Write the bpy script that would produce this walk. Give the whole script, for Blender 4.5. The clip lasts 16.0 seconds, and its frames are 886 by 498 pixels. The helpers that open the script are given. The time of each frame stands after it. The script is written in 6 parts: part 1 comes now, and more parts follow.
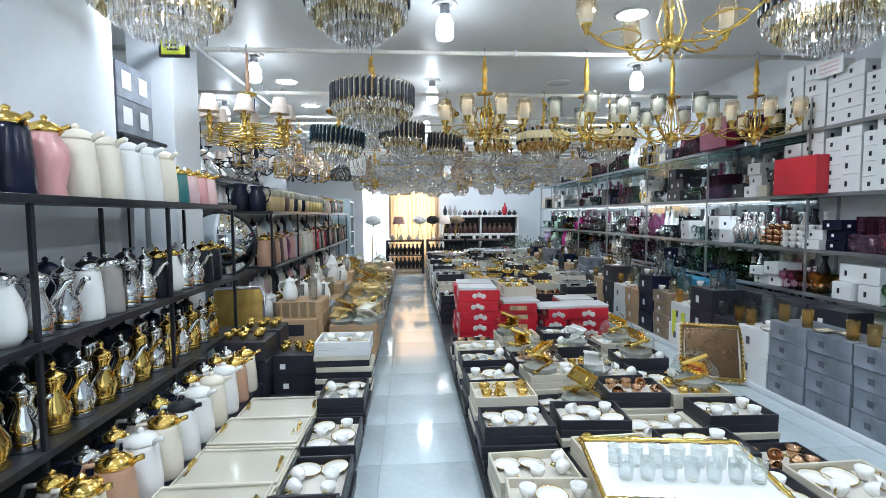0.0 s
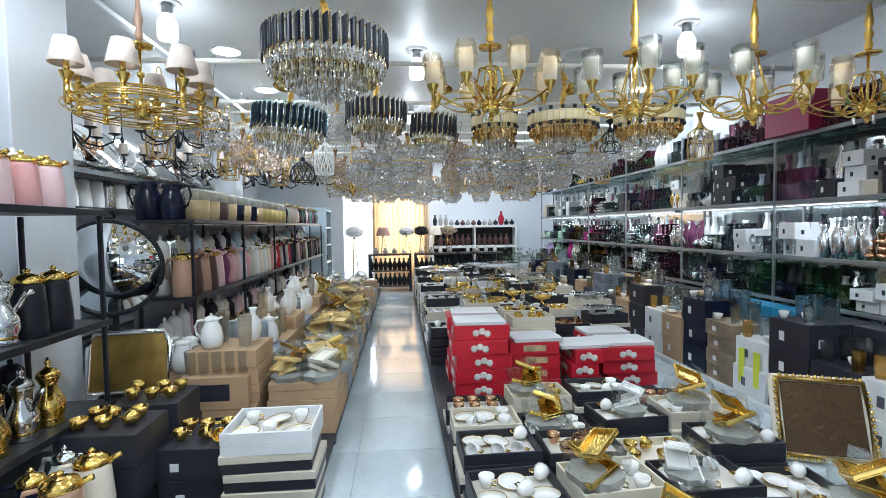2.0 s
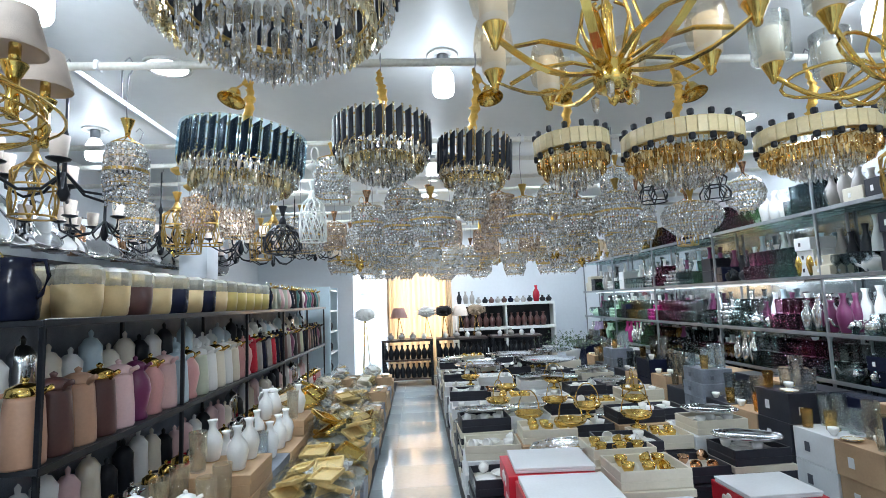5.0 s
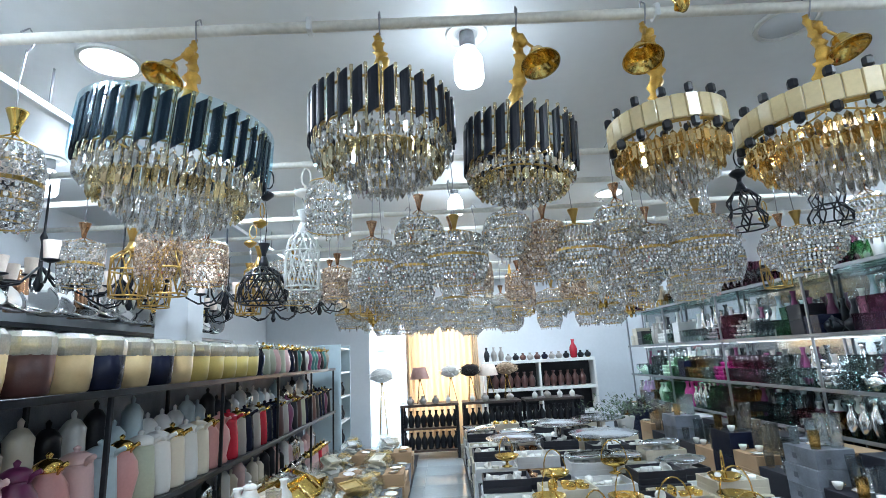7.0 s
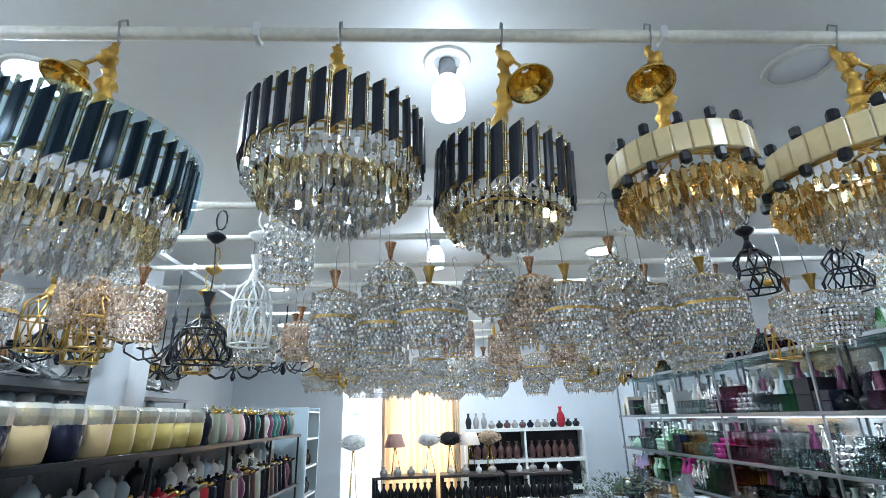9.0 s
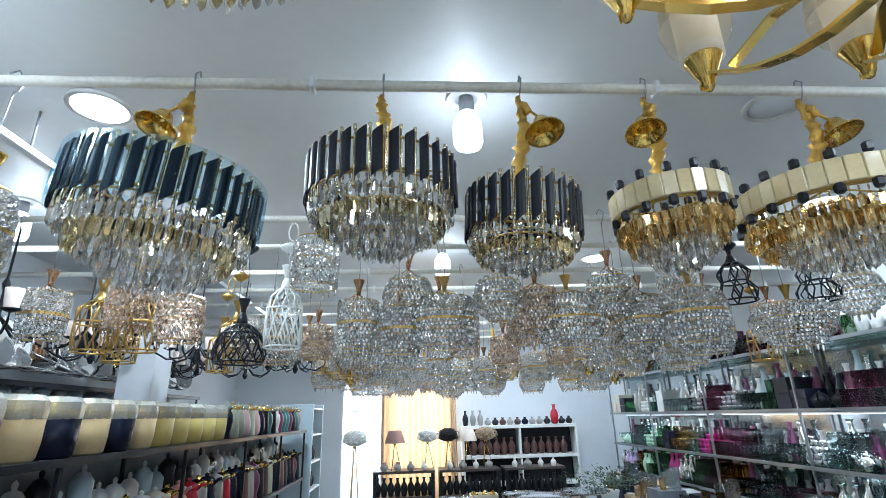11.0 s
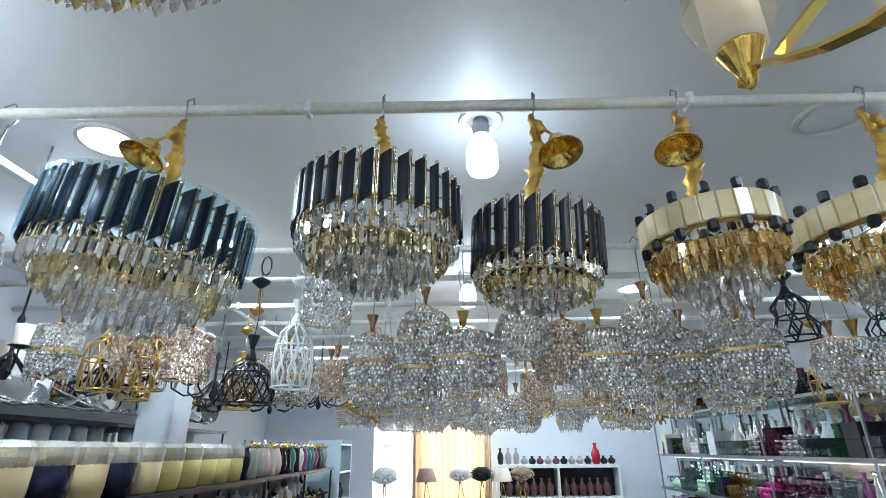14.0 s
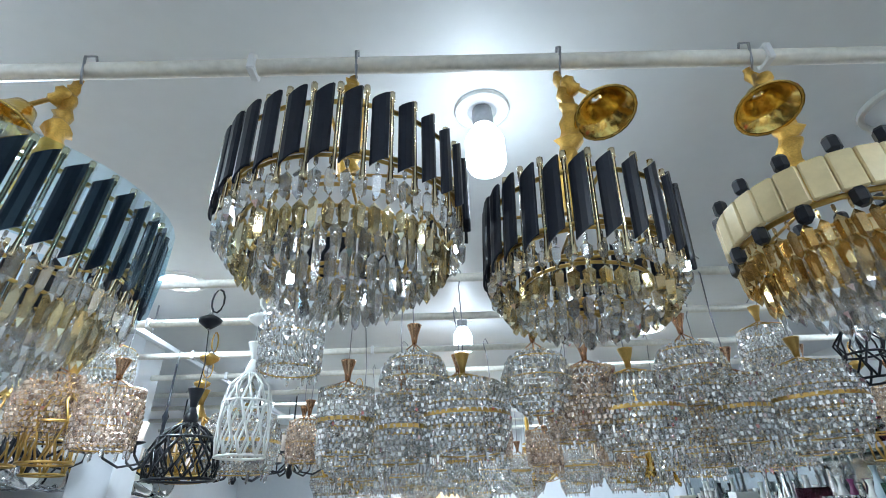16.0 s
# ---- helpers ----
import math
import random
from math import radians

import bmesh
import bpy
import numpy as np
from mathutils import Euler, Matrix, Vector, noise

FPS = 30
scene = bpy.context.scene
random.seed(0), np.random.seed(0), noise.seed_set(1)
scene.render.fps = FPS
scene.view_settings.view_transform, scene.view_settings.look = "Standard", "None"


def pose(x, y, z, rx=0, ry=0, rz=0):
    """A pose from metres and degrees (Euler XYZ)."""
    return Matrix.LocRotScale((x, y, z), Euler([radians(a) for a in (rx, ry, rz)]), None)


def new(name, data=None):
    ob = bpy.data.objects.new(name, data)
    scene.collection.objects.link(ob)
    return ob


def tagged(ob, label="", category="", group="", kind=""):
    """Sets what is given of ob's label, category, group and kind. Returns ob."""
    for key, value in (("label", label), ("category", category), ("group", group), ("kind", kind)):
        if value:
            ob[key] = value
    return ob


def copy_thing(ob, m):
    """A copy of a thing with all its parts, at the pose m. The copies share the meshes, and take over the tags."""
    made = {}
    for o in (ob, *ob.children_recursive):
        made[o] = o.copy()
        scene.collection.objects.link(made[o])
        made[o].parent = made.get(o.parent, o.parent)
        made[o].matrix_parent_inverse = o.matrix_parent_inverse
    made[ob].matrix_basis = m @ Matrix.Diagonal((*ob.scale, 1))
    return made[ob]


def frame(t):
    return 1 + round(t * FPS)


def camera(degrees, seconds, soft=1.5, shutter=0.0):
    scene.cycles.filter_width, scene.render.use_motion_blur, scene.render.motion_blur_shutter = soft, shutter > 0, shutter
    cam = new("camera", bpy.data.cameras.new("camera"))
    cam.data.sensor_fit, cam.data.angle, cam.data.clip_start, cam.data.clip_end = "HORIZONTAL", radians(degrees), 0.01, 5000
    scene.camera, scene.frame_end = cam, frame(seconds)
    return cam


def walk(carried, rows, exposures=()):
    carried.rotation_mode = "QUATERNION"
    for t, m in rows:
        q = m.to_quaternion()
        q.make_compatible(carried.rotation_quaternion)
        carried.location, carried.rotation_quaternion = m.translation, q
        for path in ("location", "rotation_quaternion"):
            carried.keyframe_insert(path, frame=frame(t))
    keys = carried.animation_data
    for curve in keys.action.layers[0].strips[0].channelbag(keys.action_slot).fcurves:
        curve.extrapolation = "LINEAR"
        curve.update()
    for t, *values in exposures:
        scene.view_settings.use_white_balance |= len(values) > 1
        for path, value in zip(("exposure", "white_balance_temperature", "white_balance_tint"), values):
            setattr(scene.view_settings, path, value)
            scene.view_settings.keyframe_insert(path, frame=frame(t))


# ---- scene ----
cam = camera(83.7, 16.0, soft=0.5)
METRES, EYE, TILT, LEAN, TURN = 6.3, 1.55, 0.0, 0.0, -3.8
ROWS = [
    (0.0, 0.0, 0.0, 0.0, -0.03, -3.88, 0.39),
    (0.5, 0.0027, 0.0629, -0.002, -0.18, -3.13, 0.56),
    (1.0, 0.0047, 0.1181, -0.0039, -0.19, -2.51, 0.5),
    (1.5, 0.0013, 0.1771, -0.0079, -0.67, -2.33, 0.47),
    (2.0, 0.0019, 0.2322, -0.0033, -1.17, -2.61, 0.82),
    (2.5, 0.0042, 0.2875, 0.0043, 0.18, -0.99, 1.02),
    (3.0, -0.0054, 0.338, 0.0082, 1.14, 0.57, 1.56),
    (3.5, -0.0184, 0.3801, 0.0144, 0.68, 3.51, 1.71),
    (4.0, -0.0196, 0.423, 0.01, 0.58, 4.32, 2.08),
    (6.5, -0.0264, 0.6303, 0.0166, 2.49, 10.76, 2.67),
    (7.0, -0.0293, 0.6627, 0.0207, 3.51, 12.39, 2.93),
    (7.5, -0.0458, 0.695, 0.0286, 2.7, 14.77, 2.6),
    (8.0, -0.049, 0.7131, 0.031, 0.71, 17.24, 2.42),
    (8.5, -0.0379, 0.7207, 0.0316, 0.58, 18.45, 2.22),
    (9.0, -0.0206, 0.7219, 0.032, 1.61, 18.94, 1.58),
    (11.5, -0.0448, 0.6573, 0.0302, 0.34, 18.65, 1.48),
    (12.0, -0.0463, 0.6479, 0.0304, 0.24, 19.57, 1.5),
    (12.5, -0.0465, 0.6485, 0.032, 0.43, 20.48, 1.51),
    (13.0, -0.0419, 0.6596, 0.0288, 0.62, 20.96, 1.52),
    (13.5, -0.0337, 0.6769, 0.0296, 2.9, 21.0, 0.81),
    (14.0, -0.0231, 0.7022, 0.0435, 4.86, 22.02, 0.47),
    (14.5, -0.0342, 0.738, 0.0521, 5.67, 22.89, 0.68),
    (15.0, -0.0452, 0.7666, 0.0573, 3.44, 25.74, 1.3),
    (15.5, -0.0457, 0.7789, 0.0575, 1.96, 26.84, 1.48),
    (16.0, -0.0339, 0.7847, 0.0581, 3.8, 27.93, 1.68),
]
walk(cam, [(t, pose(0, 0, EYE, TILT, LEAN, TURN) @ pose(METRES * x, METRES * y, METRES * z, 90 + pitch, roll, yaw)) for t, x, y, z, yaw, pitch, roll in ROWS],
     [(0.0, 0.08, 6100, 10), (4.0, 0.20, 6050, 10), (8.0, 0.22, 5750, 7), (13.0, 0.07, 5750, 7), (16.0, 0.25, 5800, 7)])

# ---- world and large lights ----
world = bpy.data.worlds.new("world")
scene.world = world
world.use_nodes = True
sky = world.node_tree.nodes.new("ShaderNodeTexSky")
sky.sky_type, sky.sun_disc, sky.sun_elevation, sky.sun_rotation = "NISHITA", False, radians(48), radians(20)
world.node_tree.links.new(sky.outputs[0], world.node_tree.nodes["Background"].inputs[0])
world.node_tree.nodes["Background"].inputs[1].default_value = 0.12


def lamp(name, kind, energy, m, size=0.2, size_y=None, color=(1, 1, 1)):
    d = bpy.data.lights.new(name, kind)
    d.energy, d.color = energy, color
    if kind == "AREA":
        d.size = size
        d.shape = "DISK"
        if size_y:
            d.shape, d.size_y = "RECTANGLE", size_y
    else:
        d.shadow_soft_size = size
    ob = new(name, d)
    ob.matrix_world = m
    return ob


COOL = (0.86, 0.94, 1.0)
CEIL = 3.25
# the last two panels are unseen, added to brighten the back of the shop
PANELS = [(-1.52, 6.45), (-1.5, 7.8), (1.9, 4.2), (-1.5, 3.6), (0.3, 2.2), (1.9, 1.5), (-1.3, 0.8), (1.9, 9.0), (-1.5, 10.2), (1.9, 11.8), (0.3, 10.6), (3.2, 7.6), (0.5, -0.6), (0.9, 13.5), (2.7, 13.0)]
GLOBES = [(0.3, 6.35), (-1.62, 5.45), (0.3, 4.1), (-2.7, 7.6), (2.6, 5.6), (0.3, 8.6), (2.4, 2.9), (0.3, 12.6)]
for px, py in PANELS:
    lamp("panel_lamp", "AREA", 30, pose(px, py, CEIL - 0.03), 0.24, color=COOL)
for px, py in GLOBES:
    lamp("globe_lamp", "POINT", 4.2, pose(px, py, CEIL - 0.42), 0.07, color=COOL)
# fill from behind the camera, for an assumed shop front out of view
lamp("assumed_front_daylight", "AREA", 26, pose(0.9, -2.35, 1.5, 90, 0, 0), 4.2, 2.4, (0.93, 0.97, 1.0))
for ly in (6.2, 9.0, 11.8):
    lamp("shelf_strip_lamp", "AREA", 6, pose(3.72, ly, 1.66), 0.08, 2.5, COOL)
lamp("back_window_daylight", "AREA", 62, pose(0.12, 14.95, 1.7, -90, 0, 0), 1.5, 2.0, (1.0, 0.96, 0.9))
# unseen lamp added to make the closed room behind the doorway bright
lamp("back_room_fill_lamp", "AREA", 110, pose(-1.2, 15.6, 2.6), 1.4, 1.2)


# ---- materials ----
def mat(name, color, rough=0.5, metal=0.0, vary=0.12, scale=8.0, bump=0.1, island=0.0, coat=0.0, trans=0.0, hue=None, grain=None):
    """A worn surface: base colour varied at two scales, fine relief, and a little change from piece to piece."""
    m = bpy.data.materials.new(name)
    m.use_nodes = True
    n, l = m.node_tree.nodes, m.node_tree.links
    b = n["Principled BSDF"]
    b.inputs["Roughness"].default_value, b.inputs["Metallic"].default_value = rough, metal
    b.inputs["Coat Weight"].default_value, b.inputs["Transmission Weight"].default_value = coat, trans
    if max(color) < 0.07:
        b.inputs["Specular IOR Level"].default_value = 0.28
    tc = n.new("ShaderNodeTexCoord")
    big, fine = n.new("ShaderNodeTexNoise"), n.new("ShaderNodeTexNoise")
    big.inputs["Scale"].default_value, fine.inputs["Scale"].default_value = scale * 0.35, scale * 9
    big.inputs["Detail"].default_value, fine.inputs["Detail"].default_value = 4, 3
    if grain:
        mp = n.new("ShaderNodeMapping")
        mp.inputs["Scale"].default_value = grain
        l.new(tc.outputs["Object"], mp.inputs[0])
        l.new(mp.outputs[0], big.inputs["Vector"]), l.new(mp.outputs[0], fine.inputs["Vector"])
    else:
        l.new(tc.outputs["Object"], big.inputs["Vector"]), l.new(tc.outputs["Object"], fine.inputs["Vector"])
    add = n.new("ShaderNodeMath")
    add.operation = "MULTIPLY_ADD"
    add.inputs[1].default_value = 0.35
    l.new(fine.outputs[0], add.inputs[0]), l.new(big.outputs[0], add.inputs[2])
    last = add.outputs[0]
    if island:
        geo, inf = n.new("ShaderNodeNewGeometry"), n.new("ShaderNodeObjectInfo")
        for src in (geo.outputs["Random Per Island"], inf.outputs["Random"]):
            ad = n.new("ShaderNodeMath")
            ad.operation = "MULTIPLY_ADD"
            ad.inputs[1].default_value = island * 0.5
            l.new(src, ad.inputs[0]), l.new(last, ad.inputs[2])
            last = ad.outputs[0]
    ramp = n.new("ShaderNodeValToRGB")
    lo = [max(0, c * (1 - vary * 1.6)) for c in color]
    hi = [min(1, c * (1 + vary)) for c in (hue or color)]
    ramp.color_ramp.elements[0].position, ramp.color_ramp.elements[1].position = 0.38, 0.95 + island * 0.6
    ramp.color_ramp.elements[0].color, ramp.color_ramp.elements[1].color = (*lo, 1), (*hi, 1)
    l.new(last, ramp.inputs[0]), l.new(ramp.outputs[0], b.inputs["Base Color"])
    if bump:
        bp = n.new("ShaderNodeBump")
        bp.inputs["Strength"].default_value, bp.inputs["Distance"].default_value = bump, 0.004
        l.new(fine.outputs[0], bp.inputs["Height"]), l.new(bp.outputs[0], b.inputs["Normal"])
    return m


def clear(name, tint, see=0.5, rough=0.03, ior=1.45):
    """Clear glass: part straight view, part refraction and gloss."""
    m = bpy.data.materials.new(name)
    m.use_nodes = True
    n, l = m.node_tree.nodes, m.node_tree.links
    out = n["Material Output"]
    n.remove(n["Principled BSDF"])
    t, g, mix = n.new("ShaderNodeBsdfTransparent"), n.new("ShaderNodeBsdfGlass"), n.new("ShaderNodeMixShader")
    t.inputs[0].default_value = g.inputs[0].default_value = (*tint, 1)
    g.inputs["Roughness"].default_value, g.inputs["IOR"].default_value = rough, ior
    mix.inputs[0].default_value = 1 - see
    l.new(t.outputs[0], mix.inputs[1]), l.new(g.outputs[0], mix.inputs[2]), l.new(mix.outputs[0], out.inputs[0])
    return m


def cut(name, tint, gloss=0.6, rough=0.06, scatter=0.15):
    """Cut crystal: facet gloss and refraction over a clear body, uneven from drop to drop."""
    m = bpy.data.materials.new(name)
    m.use_nodes = True
    n, l = m.node_tree.nodes, m.node_tree.links
    out = n["Material Output"]
    n.remove(n["Principled BSDF"])
    t, g, q = n.new("ShaderNodeBsdfTransparent"), n.new("ShaderNodeBsdfGlossy"), n.new("ShaderNodeBsdfRefraction")
    inner, mix = n.new("ShaderNodeMixShader"), n.new("ShaderNodeMixShader")
    geo, ramp = n.new("ShaderNodeNewGeometry"), n.new("ShaderNodeValToRGB")
    ramp.color_ramp.elements[0].color = (*[c * 0.72 for c in tint], 1)
    ramp.color_ramp.elements[1].color = (*[min(1, c * 1.15) for c in tint], 1)
    ramp.color_ramp.elements[1].position = 0.6
    l.new(geo.outputs["Random Per Island"], ramp.inputs[0])
    t.inputs[0].default_value = q.inputs[0].default_value = (*[0.4 + 0.59 * c for c in tint], 1)
    q.inputs["IOR"].default_value, q.inputs["Roughness"].default_value = 1.5, 0.02
    l.new(ramp.outputs[0], g.inputs[0])
    g.inputs["Roughness"].default_value = rough
    inner.inputs[0].default_value = 0.35
    # translucent share added to brighten the crystal, standing for scattered lamp light
    soft_, body = n.new("ShaderNodeBsdfTranslucent"), n.new("ShaderNodeMixShader")
    l.new(ramp.outputs[0], soft_.inputs[0])
    body.inputs[0].default_value = scatter
    mix.inputs[0].default_value = gloss
    l.new(t.outputs[0], inner.inputs[1]), l.new(q.outputs[0], inner.inputs[2])
    l.new(inner.outputs[0], body.inputs[1]), l.new(soft_.outputs[0], body.inputs[2])
    l.new(body.outputs[0], mix.inputs[1]), l.new(g.outputs[0], mix.inputs[2]), l.new(mix.outputs[0], out.inputs[0])
    return m


def glow(name, color, strength):
    m = bpy.data.materials.new(name)
    m.use_nodes = True
    b = m.node_tree.nodes["Principled BSDF"]
    b.inputs["Base Color"].default_value = (0.9, 0.9, 0.9, 1)
    b.inputs["Emission Color"].default_value, b.inputs["Emission Strength"].default_value = (*color, 1), strength
    return m


M_WALL = mat("wall_paint", (0.66, 0.69, 0.72), 0.7, vary=0.06, scale=2, bump=0.15)
M_CEIL = mat("ceiling_paint", (0.68, 0.70, 0.71), 0.42, vary=0.05, scale=1.5, bump=0.05)
M_FLOOR = mat("floor_marble", (0.54, 0.62, 0.65), 0.09, vary=0.16, scale=2.5, bump=0.02, island=0.15, coat=0.3)
M_GROUT = mat("grout", (0.45, 0.50, 0.52), 0.8)
M_PIPE = mat("pipe_paint", (0.68, 0.66, 0.60), 0.45, vary=0.25, scale=5, bump=0.12)
M_WHITE = mat("white_lacquer", (0.80, 0.80, 0.78), 0.3, vary=0.06, island=0.1)
M_CREAM = mat("cream_lacquer", (0.76, 0.70, 0.58), 0.3, vary=0.08, island=0.15)
M_BLACK = mat("black_lacquer", (0.018, 0.02, 0.026), 0.3, vary=0.4, bump=0.05)
M_NAVY = mat("navy_lacquer", (0.010, 0.013, 0.032), 0.22, vary=0.3)
M_PLATE = mat("black_anodised_plate", (0.009, 0.012, 0.022), 0.36, metal=0.0, vary=0.4, bump=0.06)
M_BLUEFILM = clear("protective_film", (0.70, 0.86, 0.95), 0.8, 0.15)
M_GOLD = mat("polished_gold", (0.86, 0.60, 0.17), 0.16, 1.0, vary=0.12, bump=0.05)
M_GOLDDULL = mat("brushed_gold", (0.55, 0.36, 0.11), 0.34, 1.0, vary=0.3, bump=0.2, scale=20)
M_GOLDFOIL = mat("gold_fabric_sleeve", (0.62, 0.38, 0.08), 0.35, 0.75, vary=0.4, bump=0.5, scale=25)
M_ROD = mat("champagne_rod", (0.80, 0.68, 0.45), 0.16, 1.0, vary=0.15)
M_PALEGOLD = mat("pale_gold_card", (0.80, 0.60, 0.26), 0.38, 0.45, vary=0.25, bump=0.15)
M_SILVER = mat("silver", (0.80, 0.81, 0.82), 0.14, 1.0, vary=0.15, bump=0.08)
M_COPPER = mat("rose_copper", (0.66, 0.40, 0.24), 0.2, 1.0, vary=0.2)
M_CRYSTAL = cut("cut_crystal", (1.0, 1.0, 1.0), 0.48, 0.05)
M_AMBER = cut("amber_crystal", (0.92, 0.70, 0.36), 0.5)
# clear crystal tinted gold, the amber reflections put into its colour
M_GOLDGLINT = cut("gold_reflection_crystal", (0.91, 0.80, 0.57), 0.6)
M_BEAD = cut("crystal_bead", (1.0, 1.0, 0.98), 0.5, 0.04, 0.25)
M_CHAMPAGNE = clear("champagne_glass", (1.0, 0.96, 0.89), 0.8)
M_GLASS = clear("clear_glass", (0.95, 0.97, 0.97), 0.55)
M_SHELFGLASS = clear("shelf_glass", (0.74, 0.88, 0.86), 0.5)
M_ACRYLIC = mat("frosted_gold_acrylic", (0.86, 0.72, 0.42), 0.22, vary=0.15, trans=0.25, island=0.2)
M_SHADE = mat("fabric_shade", (0.66, 0.56, 0.48), 0.8, vary=0.1, bump=0.4, scale=30)
M_CANDLE = mat("frosted_sleeve", (0.84, 0.74, 0.60), 0.5, vary=0.06)
M_CARD = mat("brown_cardboard", (0.42, 0.28, 0.16), 0.8, vary=0.15, bump=0.2, island=0.2)
M_BLKBOX = mat("black_card", (0.025, 0.026, 0.034), 0.4, vary=0.3, island=0.2)
M_WHTBOX = mat("white_card", (0.68, 0.69, 0.70), 0.5, vary=0.08, island=0.15)
M_REDBOX = mat("red_card", (0.52, 0.015, 0.03), 0.35, vary=0.15, island=0.2)
M_BLUEBOX = mat("blue_card", (0.02, 0.24, 0.44), 0.4, vary=0.15)
M_GREYBOX = mat("grey_printed_card", (0.17, 0.19, 0.225), 0.5, vary=0.5, scale=14, island=0.2)
M_PINKBOX = mat("pink_card", (0.62, 0.10, 0.34), 0.4, vary=0.15)
M_YELLOW = mat("lime_print", (0.60, 0.66, 0.05), 0.4)
M_CREAMBOX = mat("cream_card", (0.62, 0.57, 0.46), 0.55, vary=0.1, island=0.15)
M_SATIN = mat("satin_lining", (0.66, 0.63, 0.56), 0.45, vary=0.1, bump=0.5, scale=12)
M_PORCELAIN = mat("porcelain", (0.84, 0.83, 0.80), 0.12, vary=0.04, coat=0.5)
M_PRINT = mat("white_print", (0.8, 0.8, 0.8), 0.5)
M_DARKSHELF = mat("dark_shelf_board", (0.035, 0.038, 0.045), 0.4, vary=0.3, scale=6)
M_STEEL = mat("shelf_steel", (0.30, 0.31, 0.33), 0.35, 0.8, vary=0.2)
M_CLOUD = mat("cloudy_plastic", (0.70, 0.73, 0.72), 0.25, vary=0.25, bump=0.2, scale=10, trans=0.25)
M_WRAP = mat("cloudy_wrap", (0.72, 0.74, 0.70), 0.22, vary=0.3, bump=0.3, scale=14, trans=0.55)
M_FILM = clear("plastic_film", (0.97, 0.98, 0.98), 0.8, 0.12, 1.2)
M_CURTAIN = mat("curtain_fabric", (0.80, 0.62, 0.42), 0.85, vary=0.1, bump=0.4, scale=40, trans=0.0)
M_MIRROR = mat("mirror_silvering", (0.88, 0.92, 0.94), 0.015, 1.0, vary=0.01, bump=0)
M_WOOD = mat("dark_table_wood", (0.07, 0.05, 0.045), 0.4, vary=0.35, scale=6, grain=(1, 14, 1))
M_FEATHER = mat("white_feather", (0.80, 0.80, 0.78), 0.9, vary=0.1, bump=0.6, island=0.2)
M_FEATHERBLK = mat("black_feather", (0.03, 0.028, 0.03), 0.9, vary=0.3, bump=0.6, island=0.3)
M_FEATHERTAN = mat("tan_feather", (0.36, 0.27, 0.18), 0.9, vary=0.2, bump=0.6, island=0.3)
M_PINKSHADE = mat("dusty_pink_shade", (0.42, 0.25, 0.22), 0.8, vary=0.1, bump=0.3, scale=30)
M_LEAF = mat("artificial_leaf", (0.06, 0.10, 0.045), 0.6, vary=0.4, island=0.6)
M_PANEL = glow("panel_diffuser", (0.88, 0.95, 1.0), 9.0)
M_BULB = glow("bulb_glass", (0.90, 0.96, 1.0), 12.0)
COLORS = {
    "white": M_WHITE, "cream": M_CREAM, "black": M_BLACK, "navy": M_NAVY, "gold": M_GOLD, "silver": M_SILVER, "copper": M_COPPER,
    "pink": mat("pink_lacquer", (0.66, 0.34, 0.33), 0.3, vary=0.1), "rose": mat("pale_rose_lacquer", (0.72, 0.50, 0.50), 0.3, vary=0.1),
    "tan": mat("tan_lacquer", (0.50, 0.30, 0.20), 0.32, vary=0.12), "brown": mat("brown_lacquer", (0.10, 0.045, 0.04), 0.3, vary=0.2),
    "teal": mat("teal_lacquer", (0.03, 0.17, 0.17), 0.3, vary=0.15), "sage": mat("sage_lacquer", (0.50, 0.54, 0.42), 0.32, vary=0.1),
    "grey": mat("grey_lacquer", (0.34, 0.32, 0.30), 0.32, vary=0.1), "red": mat("red_lacquer", (0.45, 0.02, 0.04), 0.25, vary=0.1),
    "plum": mat("plum_lacquer", (0.16, 0.03, 0.10), 0.28, vary=0.15), "sky": mat("pale_blue_lacquer", (0.52, 0.64, 0.70), 0.3, vary=0.1),
    "green": mat("green_glaze", (0.10, 0.30, 0.18), 0.2, vary=0.15), "mint": mat("mint_glaze", (0.45, 0.62, 0.48), 0.25, vary=0.1),
    "magenta": mat("magenta_glaze", (0.45, 0.03, 0.22), 0.25, vary=0.1), "lilac": mat("lilac_glaze", (0.46, 0.34, 0.58), 0.3, vary=0.1),
    "straw": mat("straw_cream_lacquer", (0.66, 0.50, 0.26), 0.32, vary=0.1),
    "yellow": mat("pale_gold_lacquer", (0.62, 0.50, 0.16), 0.3, vary=0.1),
}
TINTED = {"clear": M_GLASS, "pink": clear("pink_glass", (0.95, 0.76, 0.84), 0.5), "green": clear("green_glass", (0.82, 0.93, 0.82), 0.5),
          "amber": clear("amber_glass", (0.95, 0.84, 0.62), 0.5), "smoke": clear("smoke_glass", (0.74, 0.77, 0.79), 0.5), "purple": clear("purple_glass", (0.62, 0.42, 0.68), 0.5)}


